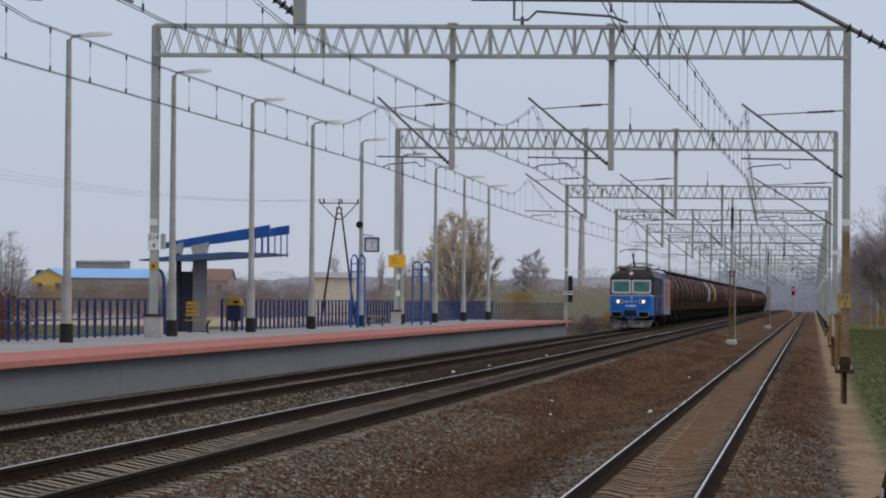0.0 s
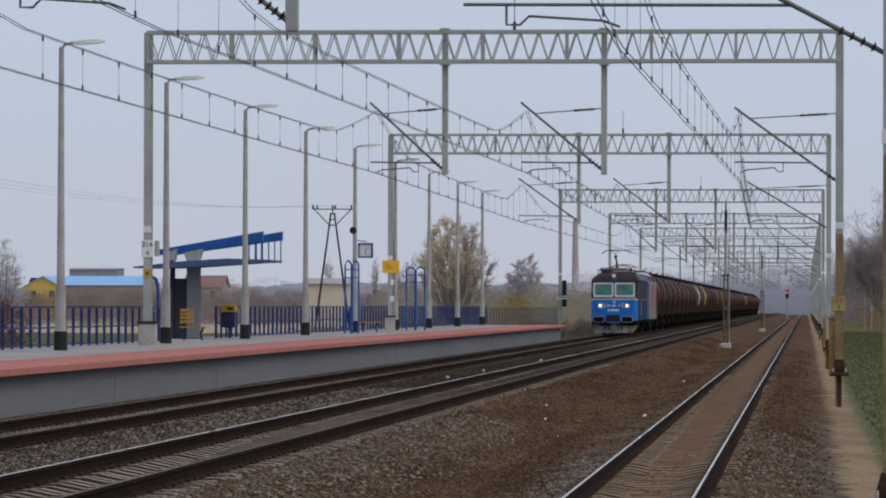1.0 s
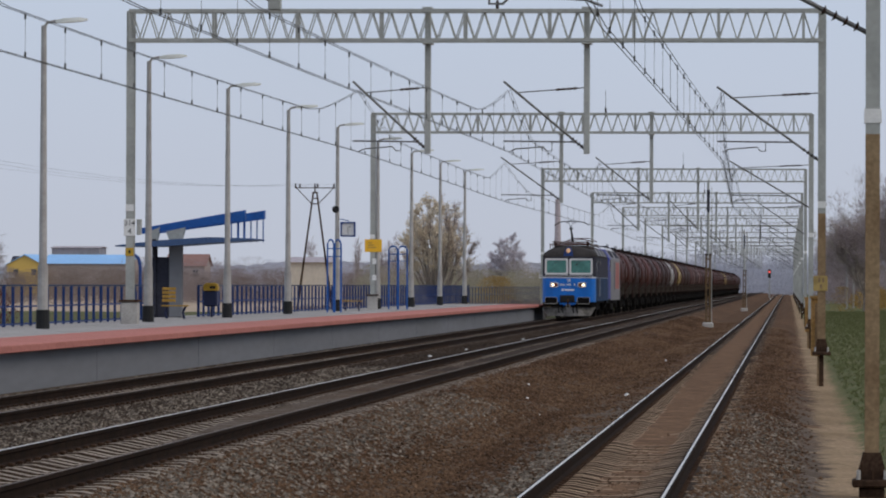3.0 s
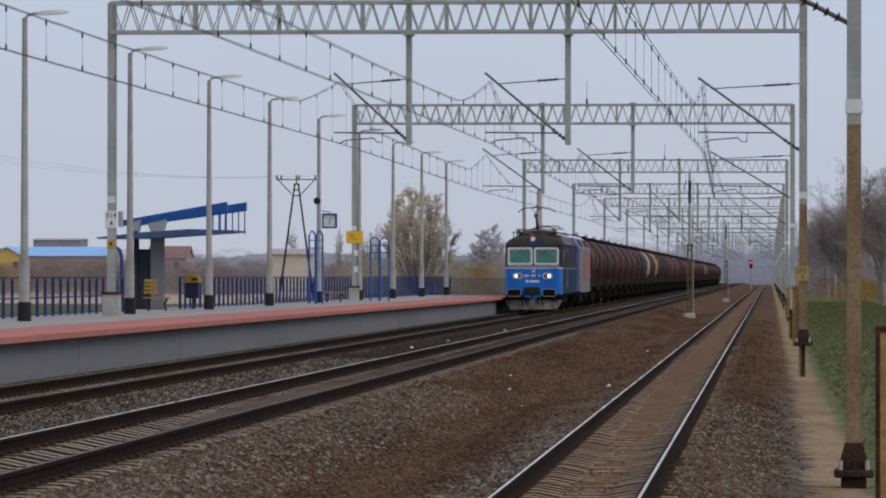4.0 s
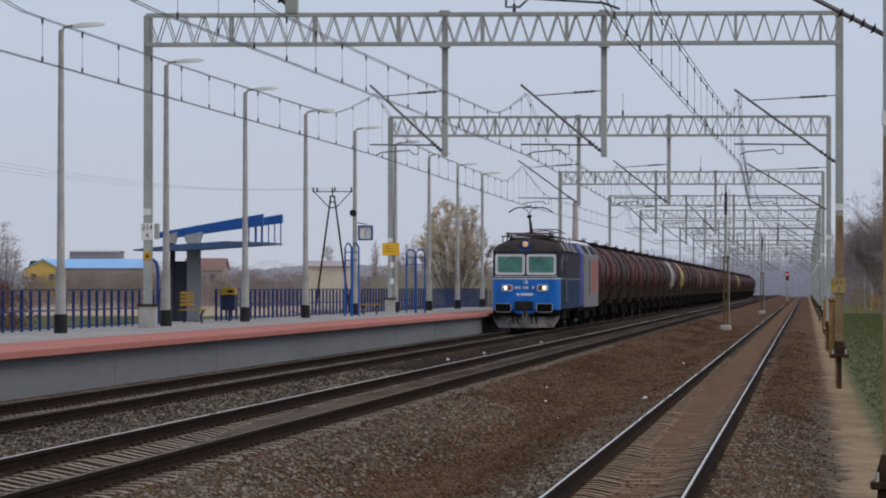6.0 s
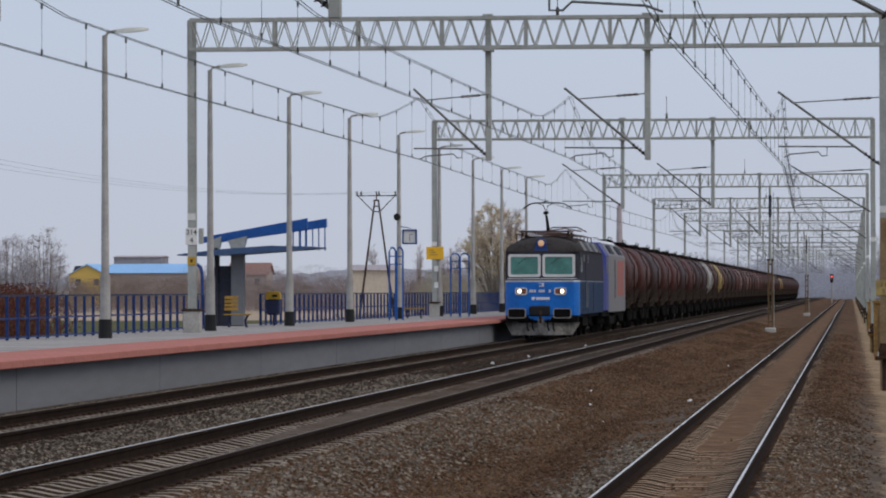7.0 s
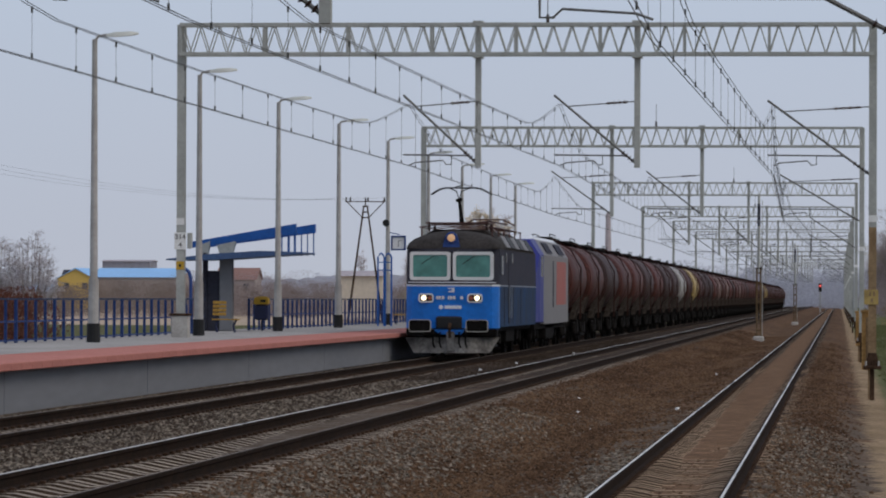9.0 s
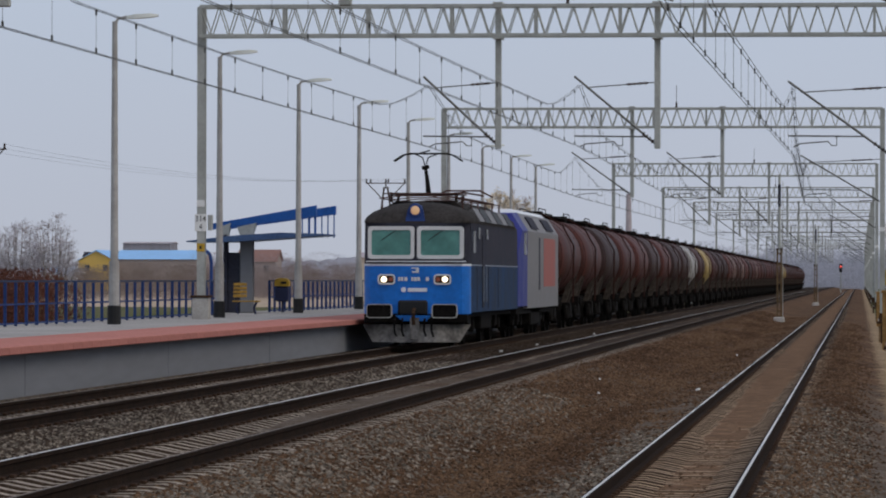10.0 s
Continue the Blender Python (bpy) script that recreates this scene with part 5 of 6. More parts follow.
def make_signs():
    t = thing("kilometre_plate", "white kilometre plate with black digits on a gantry column", "sign", pose(-17.7, 123.84, 3.28))
    part("plate", Geo().box(-0.16, 0.16, -0.012, 0.0, -0.23, 0.23, 0, 0.003), M_WHITE, t)
    text_mesh("digits", "314", 0.20, M_BLACK, t, pose(0, -0.014, 0.11, 90, 0, 0))
    text_mesh("digits", "4", 0.20, M_BLACK, t, pose(0, -0.014, -0.11, 90, 0, 0))
    part("side_box", Geo().box(0.19, 0.30, 0.0, 0.25, -0.2, 0.22, 0, 0.01), M_GREYPAINT, t, "grey switch box")
    y = thing("yellow_plate", "small yellow plate on a gantry column", "sign", pose(-17.7, 123.84, 2.62))
    part("plate", Geo().box(-0.11, 0.11, -0.012, 0.0, -0.11, 0.11, 0, 0.003), M_YELLOW, y)
    part("marking", Geo().box(-0.03, 0.03, -0.016, -0.012, -0.04, 0.04), M_BLACK, y)
    s = thing("yellow_sign", "orange-yellow notice sign on a gantry column", "sign", pose(-17.75, 197.84, 3.42))
    part("plate", Geo().box(-0.37, 0.37, -0.014, 0.0, -0.27, 0.27, 0, 0.004), M_SIGNYELLOW, s)
    for k in range(3):
        part("marking", Geo().box(-0.22, -0.05 + 0.08 * k, -0.017, -0.014, 0.10 - 0.1 * k, 0.14 - 0.1 * k), M_OCHRE, s)
    for z in (2.75, 2.05):
        w = thing("white_plate", "small white plate on a gantry column", "sign", pose(-17.7, 197.84, z))
        part("plate", Geo().box(-0.09, 0.09, -0.012, 0.0, -0.12, 0.12, 0, 0.003), M_WHITE, w)
    b = thing("post_number_board", "pale yellow board on the brown gantry column", "sign", pose(0.84, 123.87, 1.84))
    part("plate", Geo().box(-0.18, 0.20, -0.03, 0.0, -0.20, 0.20, 0, 0.006), M_TANKYELLOW, b)
    for x in (-0.05, 0.06):
        part("marking", Geo().box(x, x + 0.05, -0.034, -0.03, 0.02, 0.15), M_BROWNPOST, b)
    part("marking", Geo().box(-0.01, 0.06, -0.034, -0.03, -0.14, -0.03), M_BROWNPOST, b)
    c = thing("cable_cabinet", "ochre rusty cable cabinet beside the gantry column", "cabinet", pose(0.80, 124.45, 0))
    part("body", Geo().box(-0.20, 0.10, -0.15, 0.15, -0.1, 1.42, 0, 0.02), M_OCHRE, c)
    part("lid", Geo().box(-0.23, 0.13, -0.18, 0.18, 1.42, 1.50, 0, 0.01), M_OCHRE, c)
    part("door_edge", Geo().box(-0.09, 0.05, -0.158, -0.15, 0.1, 1.3), M_BROWNPOST, c)
    part("stem", Geo().box(-0.03, 0.02, -0.03, 0.03, -0.9, -0.1), M_BROWNPOST, c)
    c2 = thing("cable_cabinet", "ochre rusty cable cabinet beside a gantry column", "cabinet", pose(0.86, 198.5, 0))
    part("body", Geo().box(-0.16, 0.12, -0.15, 0.15, -0.2, 1.2, 0, 0.02), M_OCHRE, c2)
    part("lid", Geo().box(-0.19, 0.15, -0.18, 0.18, 1.2, 1.28, 0, 0.01), M_OCHRE, c2)
    part("stem", Geo().box(-0.06, 0.05, -0.06, 0.06, -0.9, -0.2), M_BROWNPOST, c2)
    p = thing("bent_blue_pipe", "bent blue tube handrail standing on the platform", "rail", pose(-19.75, 140.5, PTOP))
    part("pipe", Geo().tube([(-0.45, 0, 2.0), (-0.18, 0, 1.96), (-0.05, 0, 1.85), (0, 0, 1.6), (0, 0, 0)], 0.05, 8), M_BLUE, p)
    part("panel", Geo().box(-0.28, -0.10, 0, 0.06, 0.2, 0.85), M_BLUE, p)


make_signs()
_nb = thing("notice_board", "weathered tan board in a dark frame beside the path", "board", pose(1.13, 50.0, 0))
part("board_frame", Geo().box(0.0, 0.05, -0.04, 0.04, -1.0, 1.24, 0, 0.008), M_DARKRUST, _nb)
part("board_frame", Geo().box(0.05, 0.85, -0.04, 0.04, 1.18, 1.24), M_DARKRUST, _nb)
part("board_frame", Geo().box(0.85, 0.90, -0.04, 0.04, -1.0, 1.24, 0, 0.008), M_DARKRUST, _nb)
part("panel", Geo().box(0.05, 0.85, -0.02, 0.02, -0.7, 1.18), M_OCHRE, _nb)


# ---- signals between the tracks ----
def make_signal(x, y, top, lamp=False):
    z0 = ground_z(x)
    t = thing("railway_signal", "lattice signal mast with a dark signal head between the tracks", "railway signal", pose(x, y, z0), "signals along the line")
    H = top - z0
    part("concrete_base", Geo().box(-0.32, 0.32, -0.32, 0.32, -0.1, 0.30, 0, 0.07), M_CONC, t, "pale concrete base")
    for s in (-1, 1):
        part("mast_channel", Geo().box(s * 0.11 - 0.045, s * 0.11 + 0.045, -0.07, 0.07, 0.3, H * 0.50, 0, 0.01), M_MASTBROWN, t, "brown lower mast")
    for k in range(int(H * 0.5 / 0.55)):
        z = 0.6 + k * 0.55
        part("mast_lacing", Geo().box(-0.10, 0.10, -0.015, 0.015, z, z + 0.09), M_MASTBROWN, t)
    part("upper_mast", Geo().tube([(0, 0, H * 0.48), (0, 0, H)], 0.10, 10, 0, 0.075), M_GREYPAINT, t, "grey upper mast", smooth=True)
    part("mast_collar", Geo().box(-0.20, 0.20, -0.09, 0.09, H * 0.5 - 0.05, H * 0.5 + 0.05, 0, 0.01), M_DARKRUST, t)
    hd = part("signal_head", Geo().box(-0.085, 0.085, -0.08, 0.08, H - 1.65, H - 0.45, 0, 0.03), M_LOCOSIDE, t, "black signal head")
    for k in range(4):
        part("hood", Geo().lathe([(0, -0.18, H - 0.6 - 0.36 * k, 0.05), (0, -0.08, H - 0.6 - 0.36 * k, 0.08)], 10), M_LOCOSIDE, hd)
    part("ladder", Geo().tube([(0.2, 0.25, 0.3), (0.2, 0.25, H - 0.3)], 0.02, 5), M_GREYPAINT, t)
    return t


for yy, xx in ((500.0, 6.25), (502.0, 7.0), (504.0, 7.75)):
    mp = thing("marker_post", "slim pale concrete pole before the trees", "post", pose(xx, yy, ground_z(xx)), "marker posts in the verge")
    part("post", Geo().tube([(0, 0, -0.2), (0, 0, 3.5), (0, 0, 6.9)], 0.11, 8, 0, 0.08), M_LAMPPOST, mp)
make_signal(-4.63, 268.0, 7.75)
make_signal(-4.15, 438.0, 7.0)


def make_red_signal(x, y, z):
    z0 = ground_z(x)
    t = thing("railway_signal", "distant signal showing a red light", "railway signal", pose(x, y, z0), "signals along the line")
    part("mast", Geo().tube([(0, 0, 0), (0, 0, z - z0 - 0.6)], 0.12, 8), M_GREYPAINT, t)
    part("signal_head", Geo().box(-0.3, 0.3, -0.2, 0.2, z - z0 - 1.1, z - z0 + 0.5, 0, 0.05), M_BLACK, t)
    part("lens", Geo().lathe([(0, -0.32, z - z0, 0.18), (0, -0.2, z - z0, 0.2)], 12), M_REDLAMP, t, "lit red lens")


make_red_signal(-3.6, 880.0, 4.3)
_sh = thing("shunting_signal", "small black signal head fixed to a gantry column", "railway signal", pose(-15.6, 299.5, 2.55))
part("signal_head", Geo().box(-0.14, 0.14, -0.12, 0.12, -0.85, 0.85, 0, 0.03), M_BLACK, _sh)
part("bracket", Geo().box(-0.45, 0.0, 0.1, 0.4, -0.05, 0.05), M_GREYPAINT, _sh)
part("white_board", Geo().box(-0.50, 0.16, -0.16, -0.13, -0.36, -0.28), M_WHITE, _sh)
part("white_board", Geo().box(-0.50, 0.16, -0.16, -0.13, -0.20, -0.14), M_WHITE, _sh)


# ---- beyond the platform ----
def make_power_pole(x, y, top):
    z0 = ground_z(x)
    t = thing("power_pole", "A-shaped power pole with a crossarm and insulators behind the platform", "power pole", pose(x, y, z0), "power poles in the fields")
    H = top - z0
    for s in (-1, 1):
        part("leg", Geo().tube([(s * 1.35, 0, 0), (s * 0.12, 0, H - 0.6)], 0.085, 8, 0, 0.06), M_DARKRUST, t)
        part("strut", Geo().tube([(s * 0.2, 0, H - 1.5), (s * 1.35, 0, H - 0.3)], 0.035, 5), M_DARKRUST, t)
    part("crossarm", Geo().box(-1.45, 1.45, -0.05, 0.05, H - 0.35, H - 0.28), M_DARKRUST, t)
    for z in (H - 0.7, H - 1.1, H - 1.5):
        part("tie_plate", Geo().box(-0.22, 0.22, -0.06, 0.06, z, z + 0.08), M_DARKRUST, t)
    part("top_pin", Geo().tube([(0.0, 0, H - 0.7), (0.0, 0, H - 0.2)], 0.05, 6), M_DARKRUST, t)
    for dx in (-1.4, -1.1, 0.0, 0.18, 1.35):
        part("insulator", Geo().tube([(dx, 0, H - 0.3), (dx, 0, H)], 0.07, 8, 0, 0.05), M_INSUL, t)


make_power_pole(-33.8, 330.0, 8.95)
make_power_pole(-46.6, 243.0, 8.95)
_pl = thing("power_line", "thin power wires between wooden poles over the fields", "power line")
for dx in (-1.4, 0.0, 1.35):
    part("wire", Geo().tube([(-46.6 + 12.8 * u + dx, 243 + 87 * u, 8.9 - 3.2 * u * (1 - u)) for u in np.linspace(0, 1, 9)], 0.005, 4), M_WIRE, _pl)


def grow(rng, g, p, d, length, r, depth, tips, spread, up):
    """Grow a limb and its side branches; collects twig tips."""
    pts = [p]
    n = 3
    for i in range(n):
        d = (d + Vector((rng.gauss(0, 0.12), rng.gauss(0, 0.12), up * 0.1))).normalized()
        pts.append(pts[-1] + d * (length / n))
    g.tube(pts, r, 5 if r > 0.05 else 3, 0, r * 0.55, caps=False)
    if depth == 0:
        tips.append((pts[-1], d))
        tips.append((pts[-2], d))
        return
    k = rng.randint(3, 4) if depth > 1 else rng.randint(3, 5)
    for i in range(k):
        q = pts[1 + (i % 3)] if i < k - 1 else pts[-1]
        a = Vector((rng.gauss(0, 1), rng.gauss(0, 1), rng.gauss(0, 0.5))).normalized()
        grow(rng, g, q, (d + a * spread).normalized(), length * rng.uniform(0.55, 0.8), r * 0.5, depth - 1, tips, spread, up)


def make_tree(x, y, height, seed, leaf, leaf_size, label, trunk=0.22, spread=0.75, up=1.0, limbs=5, per_tip=5, twig=True, depth=3, group="trees in the fields"):
    z0 = ground_z(x)
    rng = random.Random(seed)
    t = thing("tree", label, "tree", pose(x, y, z0), group)
    g, tips = Geo(), []
    th = height * 0.2
    g.tube([Vector((0, 0, -0.3)), Vector((0.05, 0, th * 0.5)), Vector((0, 0.05, th))], trunk, 8, 0, trunk * 0.8, caps=False)
    for i in range(limbs):
        a = 2 * math.pi * i / limbs + rng.uniform(-0.4, 0.4)
        lean = rng.uniform(0.15, 0.9) * spread
        d = Vector((math.cos(a) * lean, math.sin(a) * lean, 1)).normalized()
        grow(rng, g, Vector((0, 0, th * rng.uniform(0.7, 1.0))), d, height * rng.uniform(0.30, 0.40), trunk * 0.5, depth, tips, spread, up)
    part("trunk", g, M_BARK, t)
    c = Geo()
    for p, d in tips:
        for k in range(per_tip):
            q = p + Vector((rng.gauss(0, 1), rng.gauss(0, 1), rng.gauss(0, 1))) * leaf_size * 1.6
            if twig:
                e = (d + Vector((rng.gauss(0, 0.5), rng.gauss(0, 0.5), rng.gauss(0, 0.4)))).normalized() * leaf_size * 4
                w = Vector((rng.gauss(0, 1), rng.gauss(0, 1), rng.gauss(0, 1))).normalized() * leaf_size * 0.16
                c.face((q - w, q + w, q + e))
            else:
                a = Vector((rng.gauss(0, 1), rng.gauss(0, 1), rng.gauss(0, 1))).normalized() * leaf_size
                b = a.cross(Vector((rng.gauss(0, 1), rng.gauss(0, 1), rng.gauss(0, 1)))).normalized() * leaf_size * 0.55
                c.face((q - a, q - b, q + a, q + b))
    tagged(part("crown", c, leaf, t), kind="stuff")
    return t


def make_broom_tree(x, y, height, radius, seed, label, leaf, bare_leaf, bare_share=0.12, stems=22, shoots=20, leaves=50, low=0.34, size=1.0, droop=0.36, rise=1.0):
    """A broom-shaped tree: many stems fan up from a short bole, each set with upright budding shoots."""
    z0 = ground_z(x)
    rng = random.Random(seed)
    t = thing("tree", label, "tree", pose(x, y, z0), "trees in the fields")
    g, c = Geo(), Geo()
    bole = height * 0.10
    g.tube([(0, 0, -0.3), (0.03, 0, bole * 0.5), (0, 0, bole)], 0.36, 9, 0, 0.30, caps=False)
    for i in range(stems):
        a = 2.4 * i + rng.uniform(-0.3, 0.3)
        out = math.sqrt((i + 0.5) / stems)
        top = height * (0.98 - droop * out ** 2.5) * rng.uniform(0.92, 1.02)
        reach = radius * out * rng.uniform(0.85, 1.05)
        pts = []
        for k in range(7):
            u = k / 6
            r = reach * (1 - (1 - u) ** 1.7)
            pts.append(Vector((math.cos(a) * r + rng.gauss(0, 0.06), math.sin(a) * r + rng.gauss(0, 0.06), bole * 0.8 + (top - bole) * u)))
        g.tube(pts, 0.13 if rise == 1.0 else 0.07, 5, 0, 0.014, caps=False)
        for k in range(shoots):
            u = rng.uniform(low, 1.0) ** 0.8 * 5.99
            p = pts[int(u)].lerp(pts[int(u) + 1], u % 1)
            d = Vector((math.cos(a) * 0.5 + rng.gauss(0, 0.55), math.sin(a) * 0.5 + rng.gauss(0, 0.55), rng.uniform(0.5, 1.3) * rise)).normalized()
            ln = rng.uniform(0.5, 1.35) * (1.15 - 0.08 * u)
            e = p + d * ln
            g.tube([p, p.lerp(e, 0.5) + Vector((0, 0, 0.04)), e], 0.022, 3, 0, 0.006, caps=False)
            bare = rng.random() < (bare_share + 0.43 if p.x > 0.4 else bare_share)
            for q in range(leaves):
                w = p + d * ln * rng.uniform(0.2, 1.08) + Vector((rng.gauss(0, 0.11), rng.gauss(0, 0.11), rng.gauss(0, 0.10)))
                h = (d + Vector((rng.gauss(0, 0.6), rng.gauss(0, 0.6), rng.gauss(0, 0.5)))).normalized() * rng.uniform(0.06, 0.11) * size
                v = h.cross(Vector((rng.gauss(0, 1), rng.gauss(0, 1), rng.gauss(0, 1)))).normalized() * (0.016 if bare else 0.045) * size
                c.face((w - h, w - v, w + h, w + v), 1 if bare else 0)
    part("trunk", g, M_BARK, t)
    tagged(part("crown", c, [leaf, bare_leaf], t), kind="stuff")
    return t


make_broom_tree(-26.6, 350.0, 9.4, 2.85, 3, "budding broom-shaped tree with pale olive shoots behind the platform end", M_PALEBUD, M_BROWNTWIG)
make_broom_tree(-71.6, 391.0, 7.9, 2.7, 12, "bare round-crowned tree beyond the platform fence", M_HAZETWIG, M_HAZETWIG, 0.95, 26, 22, 20, 0.35, 1.1, 0.62, 0.4)
make_broom_tree(-68.4, 389.0, 8.4, 2.7, 17, "bare round-crowned tree beyond the platform fence", M_HAZETWIG, M_HAZETWIG, 0.95, 26, 22, 20, 0.35, 1.1, 0.62, 0.4)
make_broom_tree(-75.5, 394.0, 7.2, 2.4, 18, "bare round-crowned tree beyond the platform fence", M_HAZETWIG, M_HAZETWIG, 0.95, 26, 22, 20, 0.35, 1.1, 0.62, 0.4)
make_broom_tree(-35.7, 590.0, 9.0, 2.9, 8, "round bare grey tree in the distance", M_HAZETWIG, M_HAZETWIG, 0.5, 26, 22, 60, 0.2, 1.3, 0.62, 0.4)
for _x, _h, _s in ((-61.6, 8.4, 31), (-60.5, 9.8, 32), (-59.5, 10.8, 33), (-65.2, 10.4, 34), (-72.3, 10.2, 35)):
    make_broom_tree(_x, 700.0, _h, 0.55, _s, "slim bare poplar far behind the platform", M_HAZETWIG, M_HAZETWIG, 0.8, 7, 14, 14, 0.2, 1.4, 0.2)

# trees along the right-hand side of the line
_r = random.Random(21)
for k in range(16):
    yy = 330 + k * 42 + _r.uniform(-8, 8)
    make_tree(8.6 + _r.uniform(-1.2, 2.0) + (0.9 if k < 3 else 0), yy, _r.uniform(8.0, 11.0), 40 + k, M_DARKTWIG if k % 4 else M_BUD, 0.14, "bare grey-brown tree beside the railway", trunk=0.24, spread=0.7, limbs=8, per_tip=11, group="trees beside the line")


def make_scrub(name, label, material, count, x0, x1, y0, y1, h0, h1, size, seed, blades=70, mound=True):
    """A belt of bushes: fans of thin shoots and small leaf blades."""
    rng = random.Random(seed)
    g = Geo()
    for i in range(count):
        x, y = rng.uniform(x0, x1), rng.uniform(y0, y1)
        z, h = ground_z(x), rng.uniform(h0, h1)
        w = h * rng.uniform(0.5, 0.8)
        for k in range(blades):
            a, u = rng.uniform(0, 6.283), rng.random() ** 0.6
            v = rng.random()
            rad = w * u * math.sqrt(max(0.05, 1 - (v * 1.02 - 0.35) ** 2 / 0.5))
            p = Vector((x + math.cos(a) * rad, y + math.sin(a) * rad, z + h * v))
            e = Vector((math.cos(a) * 0.5 + rng.gauss(0, 0.3), math.sin(a) * 0.5 + rng.gauss(0, 0.3), rng.uniform(0.3, 1.2))).normalized() * size * rng.uniform(1, 2.4)
            s = Vector((rng.gauss(0, 1), rng.gauss(0, 1), rng.gauss(0, 0.6))).normalized() * size * 0.36
            g.face((p - s, p + s, p + e))
    ob = part(name, g, material, None)
    return tagged(ob, label, "bushes", kind="stuff")


make_scrub("scrub", "brown leafless scrub beyond the fields", M_BRUSH, 470, -175, -22, 560, 760, 3.1, 4.9, 0.09, 1, 1000)
make_scrub("scrub", "bare mauve-brown bushes far behind the platform", M_DARKTWIG, 70, -90, -44, 600, 680, 4.0, 6.2, 0.09, 15, 1300)
make_scrub("scrub", "olive-brown bushes beyond the platform end", M_BUD, 140, -48, -16, 480, 640, 2.6, 5.0, 0.10, 2, 1000)
make_scrub("scrub", "ochre dry bushes beyond the platform end", M_GOLDBUSH, 7, -29, -17, 400, 470, 0.8, 1.6, 0.10, 3, 420)
make_scrub("scrub", "round ochre bush beyond the platform end", M_GOLDBUSH, 3, -27.4, -26.2, 428, 432, 3.0, 3.4, 0.08, 13, 1800)
make_scrub("scrub", "low brown weeds beside the track", M_BRUSH, 240, -34, -15.5, 275, 420, 0.4, 1.2, 0.09, 4, 170)
make_scrub("russet_hedge", "russet hedge behind the platform fence", M_REDBRUSH, 34, -32.5, -27.2, 142, 160, 2.0, 3.0, 0.06, 5, 2200)
make_scrub("scrub", "ochre bushes beside the railway path", M_GOLDBUSH, 16, 4.9, 11.5, 440, 560, 1.2, 2.7, 0.10, 6, 700)
make_scrub("scrub", "green spring bushes beside the path", M_GREENERY, 14000, 1.4, 9.0, 70, 440, 0.04, 0.12, 0.045, 7, 7)
make_scrub("distant_wood", "hazy distant bare woodland on the horizon", M_HAZETINT, 420, -300, 20, 1150, 1500, 5, 8.5, 0.20, 9, 700)
make_scrub("distant_wood", "hazy distant bare woodland closing the line", M_HAZETINT, 170, -40, 50, 1150, 1700, 7, 12.5, 0.26, 10, 1500)
make_scrub("scrub", "bare thicket along the railway in the distance", M_DARKTWIG, 120, 6.6, 14, 570, 1000, 2.5, 6.0, 0.17, 11, 600)
make_scrub("scrub", "bare thicket left of the distant line", M_HAZETWIG, 120, -40, -19, 640, 1100, 3.0, 7.5, 0.22, 12, 500)


def make_far_ridge(y, x0, x1, base, swell, seed, label):
    """A wooded rise on the horizon: a long low bank with a bumpy treetop line."""
    rng = random.Random(seed)
    g = Geo()
    waves = [(rng.uniform(0.012, 0.03), rng.uniform(0, 6), 1.0), (rng.uniform(0.06, 0.09), rng.uniform(0, 6), 0.5), (rng.uniform(0.2, 0.3), rng.uniform(0, 6), 0.22)]
    rings = []
    x = x0
    while x < x1:
        top = base + swell * sum(w * math.sin(f * x + p) for f, p, w in waves) + rng.uniform(-0.35, 0.35)
        rings.append([(x, y - 30, -2.0), (x, y - 8, top * 0.72), (x, y, top), (x, y + 30, -2.0)])
        x += rng.uniform(1.0, 2.2)
    g.loft(rings)
    return tagged(part("distant_wood", g, M_HAZETINT, None, smooth=False), label, "woods", kind="stuff")


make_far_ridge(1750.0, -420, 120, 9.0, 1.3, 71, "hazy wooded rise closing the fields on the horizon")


def make_house(x, y, w, d, eaves, ridge, m_wall, m_roof, label, along_x=True, windows=3):
    z0 = ground_z(x) - 0.2
    t = thing("house", label, "building", pose(x, y, 0), "distant buildings")
    g = Geo().box(-w / 2, w / 2, 0, d, z0, eaves)
    if along_x:
        g.face([(-w / 2, 0, eaves), (-w / 2, d / 2, ridge - 0.1), (-w / 2, d, eaves)])
        g.face([(w / 2, 0, eaves), (w / 2, d, eaves), (w / 2, d / 2, ridge - 0.1)])
        roof = [[(s * (w / 2 + 0.4), -0.4, eaves - 0.05), (s * (w / 2 + 0.4), d / 2, ridge), (s * (w / 2 + 0.4), d + 0.4, eaves - 0.05), (s * (w / 2 + 0.4), d / 2, ridge - 0.25)] for s in (-1, 1)]
    else:
        g.face([(-w / 2, 0, eaves), (w / 2, 0, eaves), (0, 0, ridge - 0.1)])
        g.face([(-w / 2, d, eaves), (0, d, ridge - 0.1), (w / 2, d, eaves)])
        roof = [[(-w / 2 - 0.4, yy, eaves - 0.05), (0, yy, ridge), (w / 2 + 0.4, yy, eaves - 0.05), (0, yy, ridge - 0.25)] for yy in (-0.4, d + 0.4)]
    part("wall", g, m_wall, t)
    part("roof", Geo().loft(roof), m_roof, t)
    for k in range(windows):
        xx = -w / 2 + w * (k + 0.5) / windows
        part("window", Geo().box(xx - 0.5, xx + 0.5, -0.05, 0.02, eaves - 2.0, eaves - 0.8), M_WIN, t)
    return t


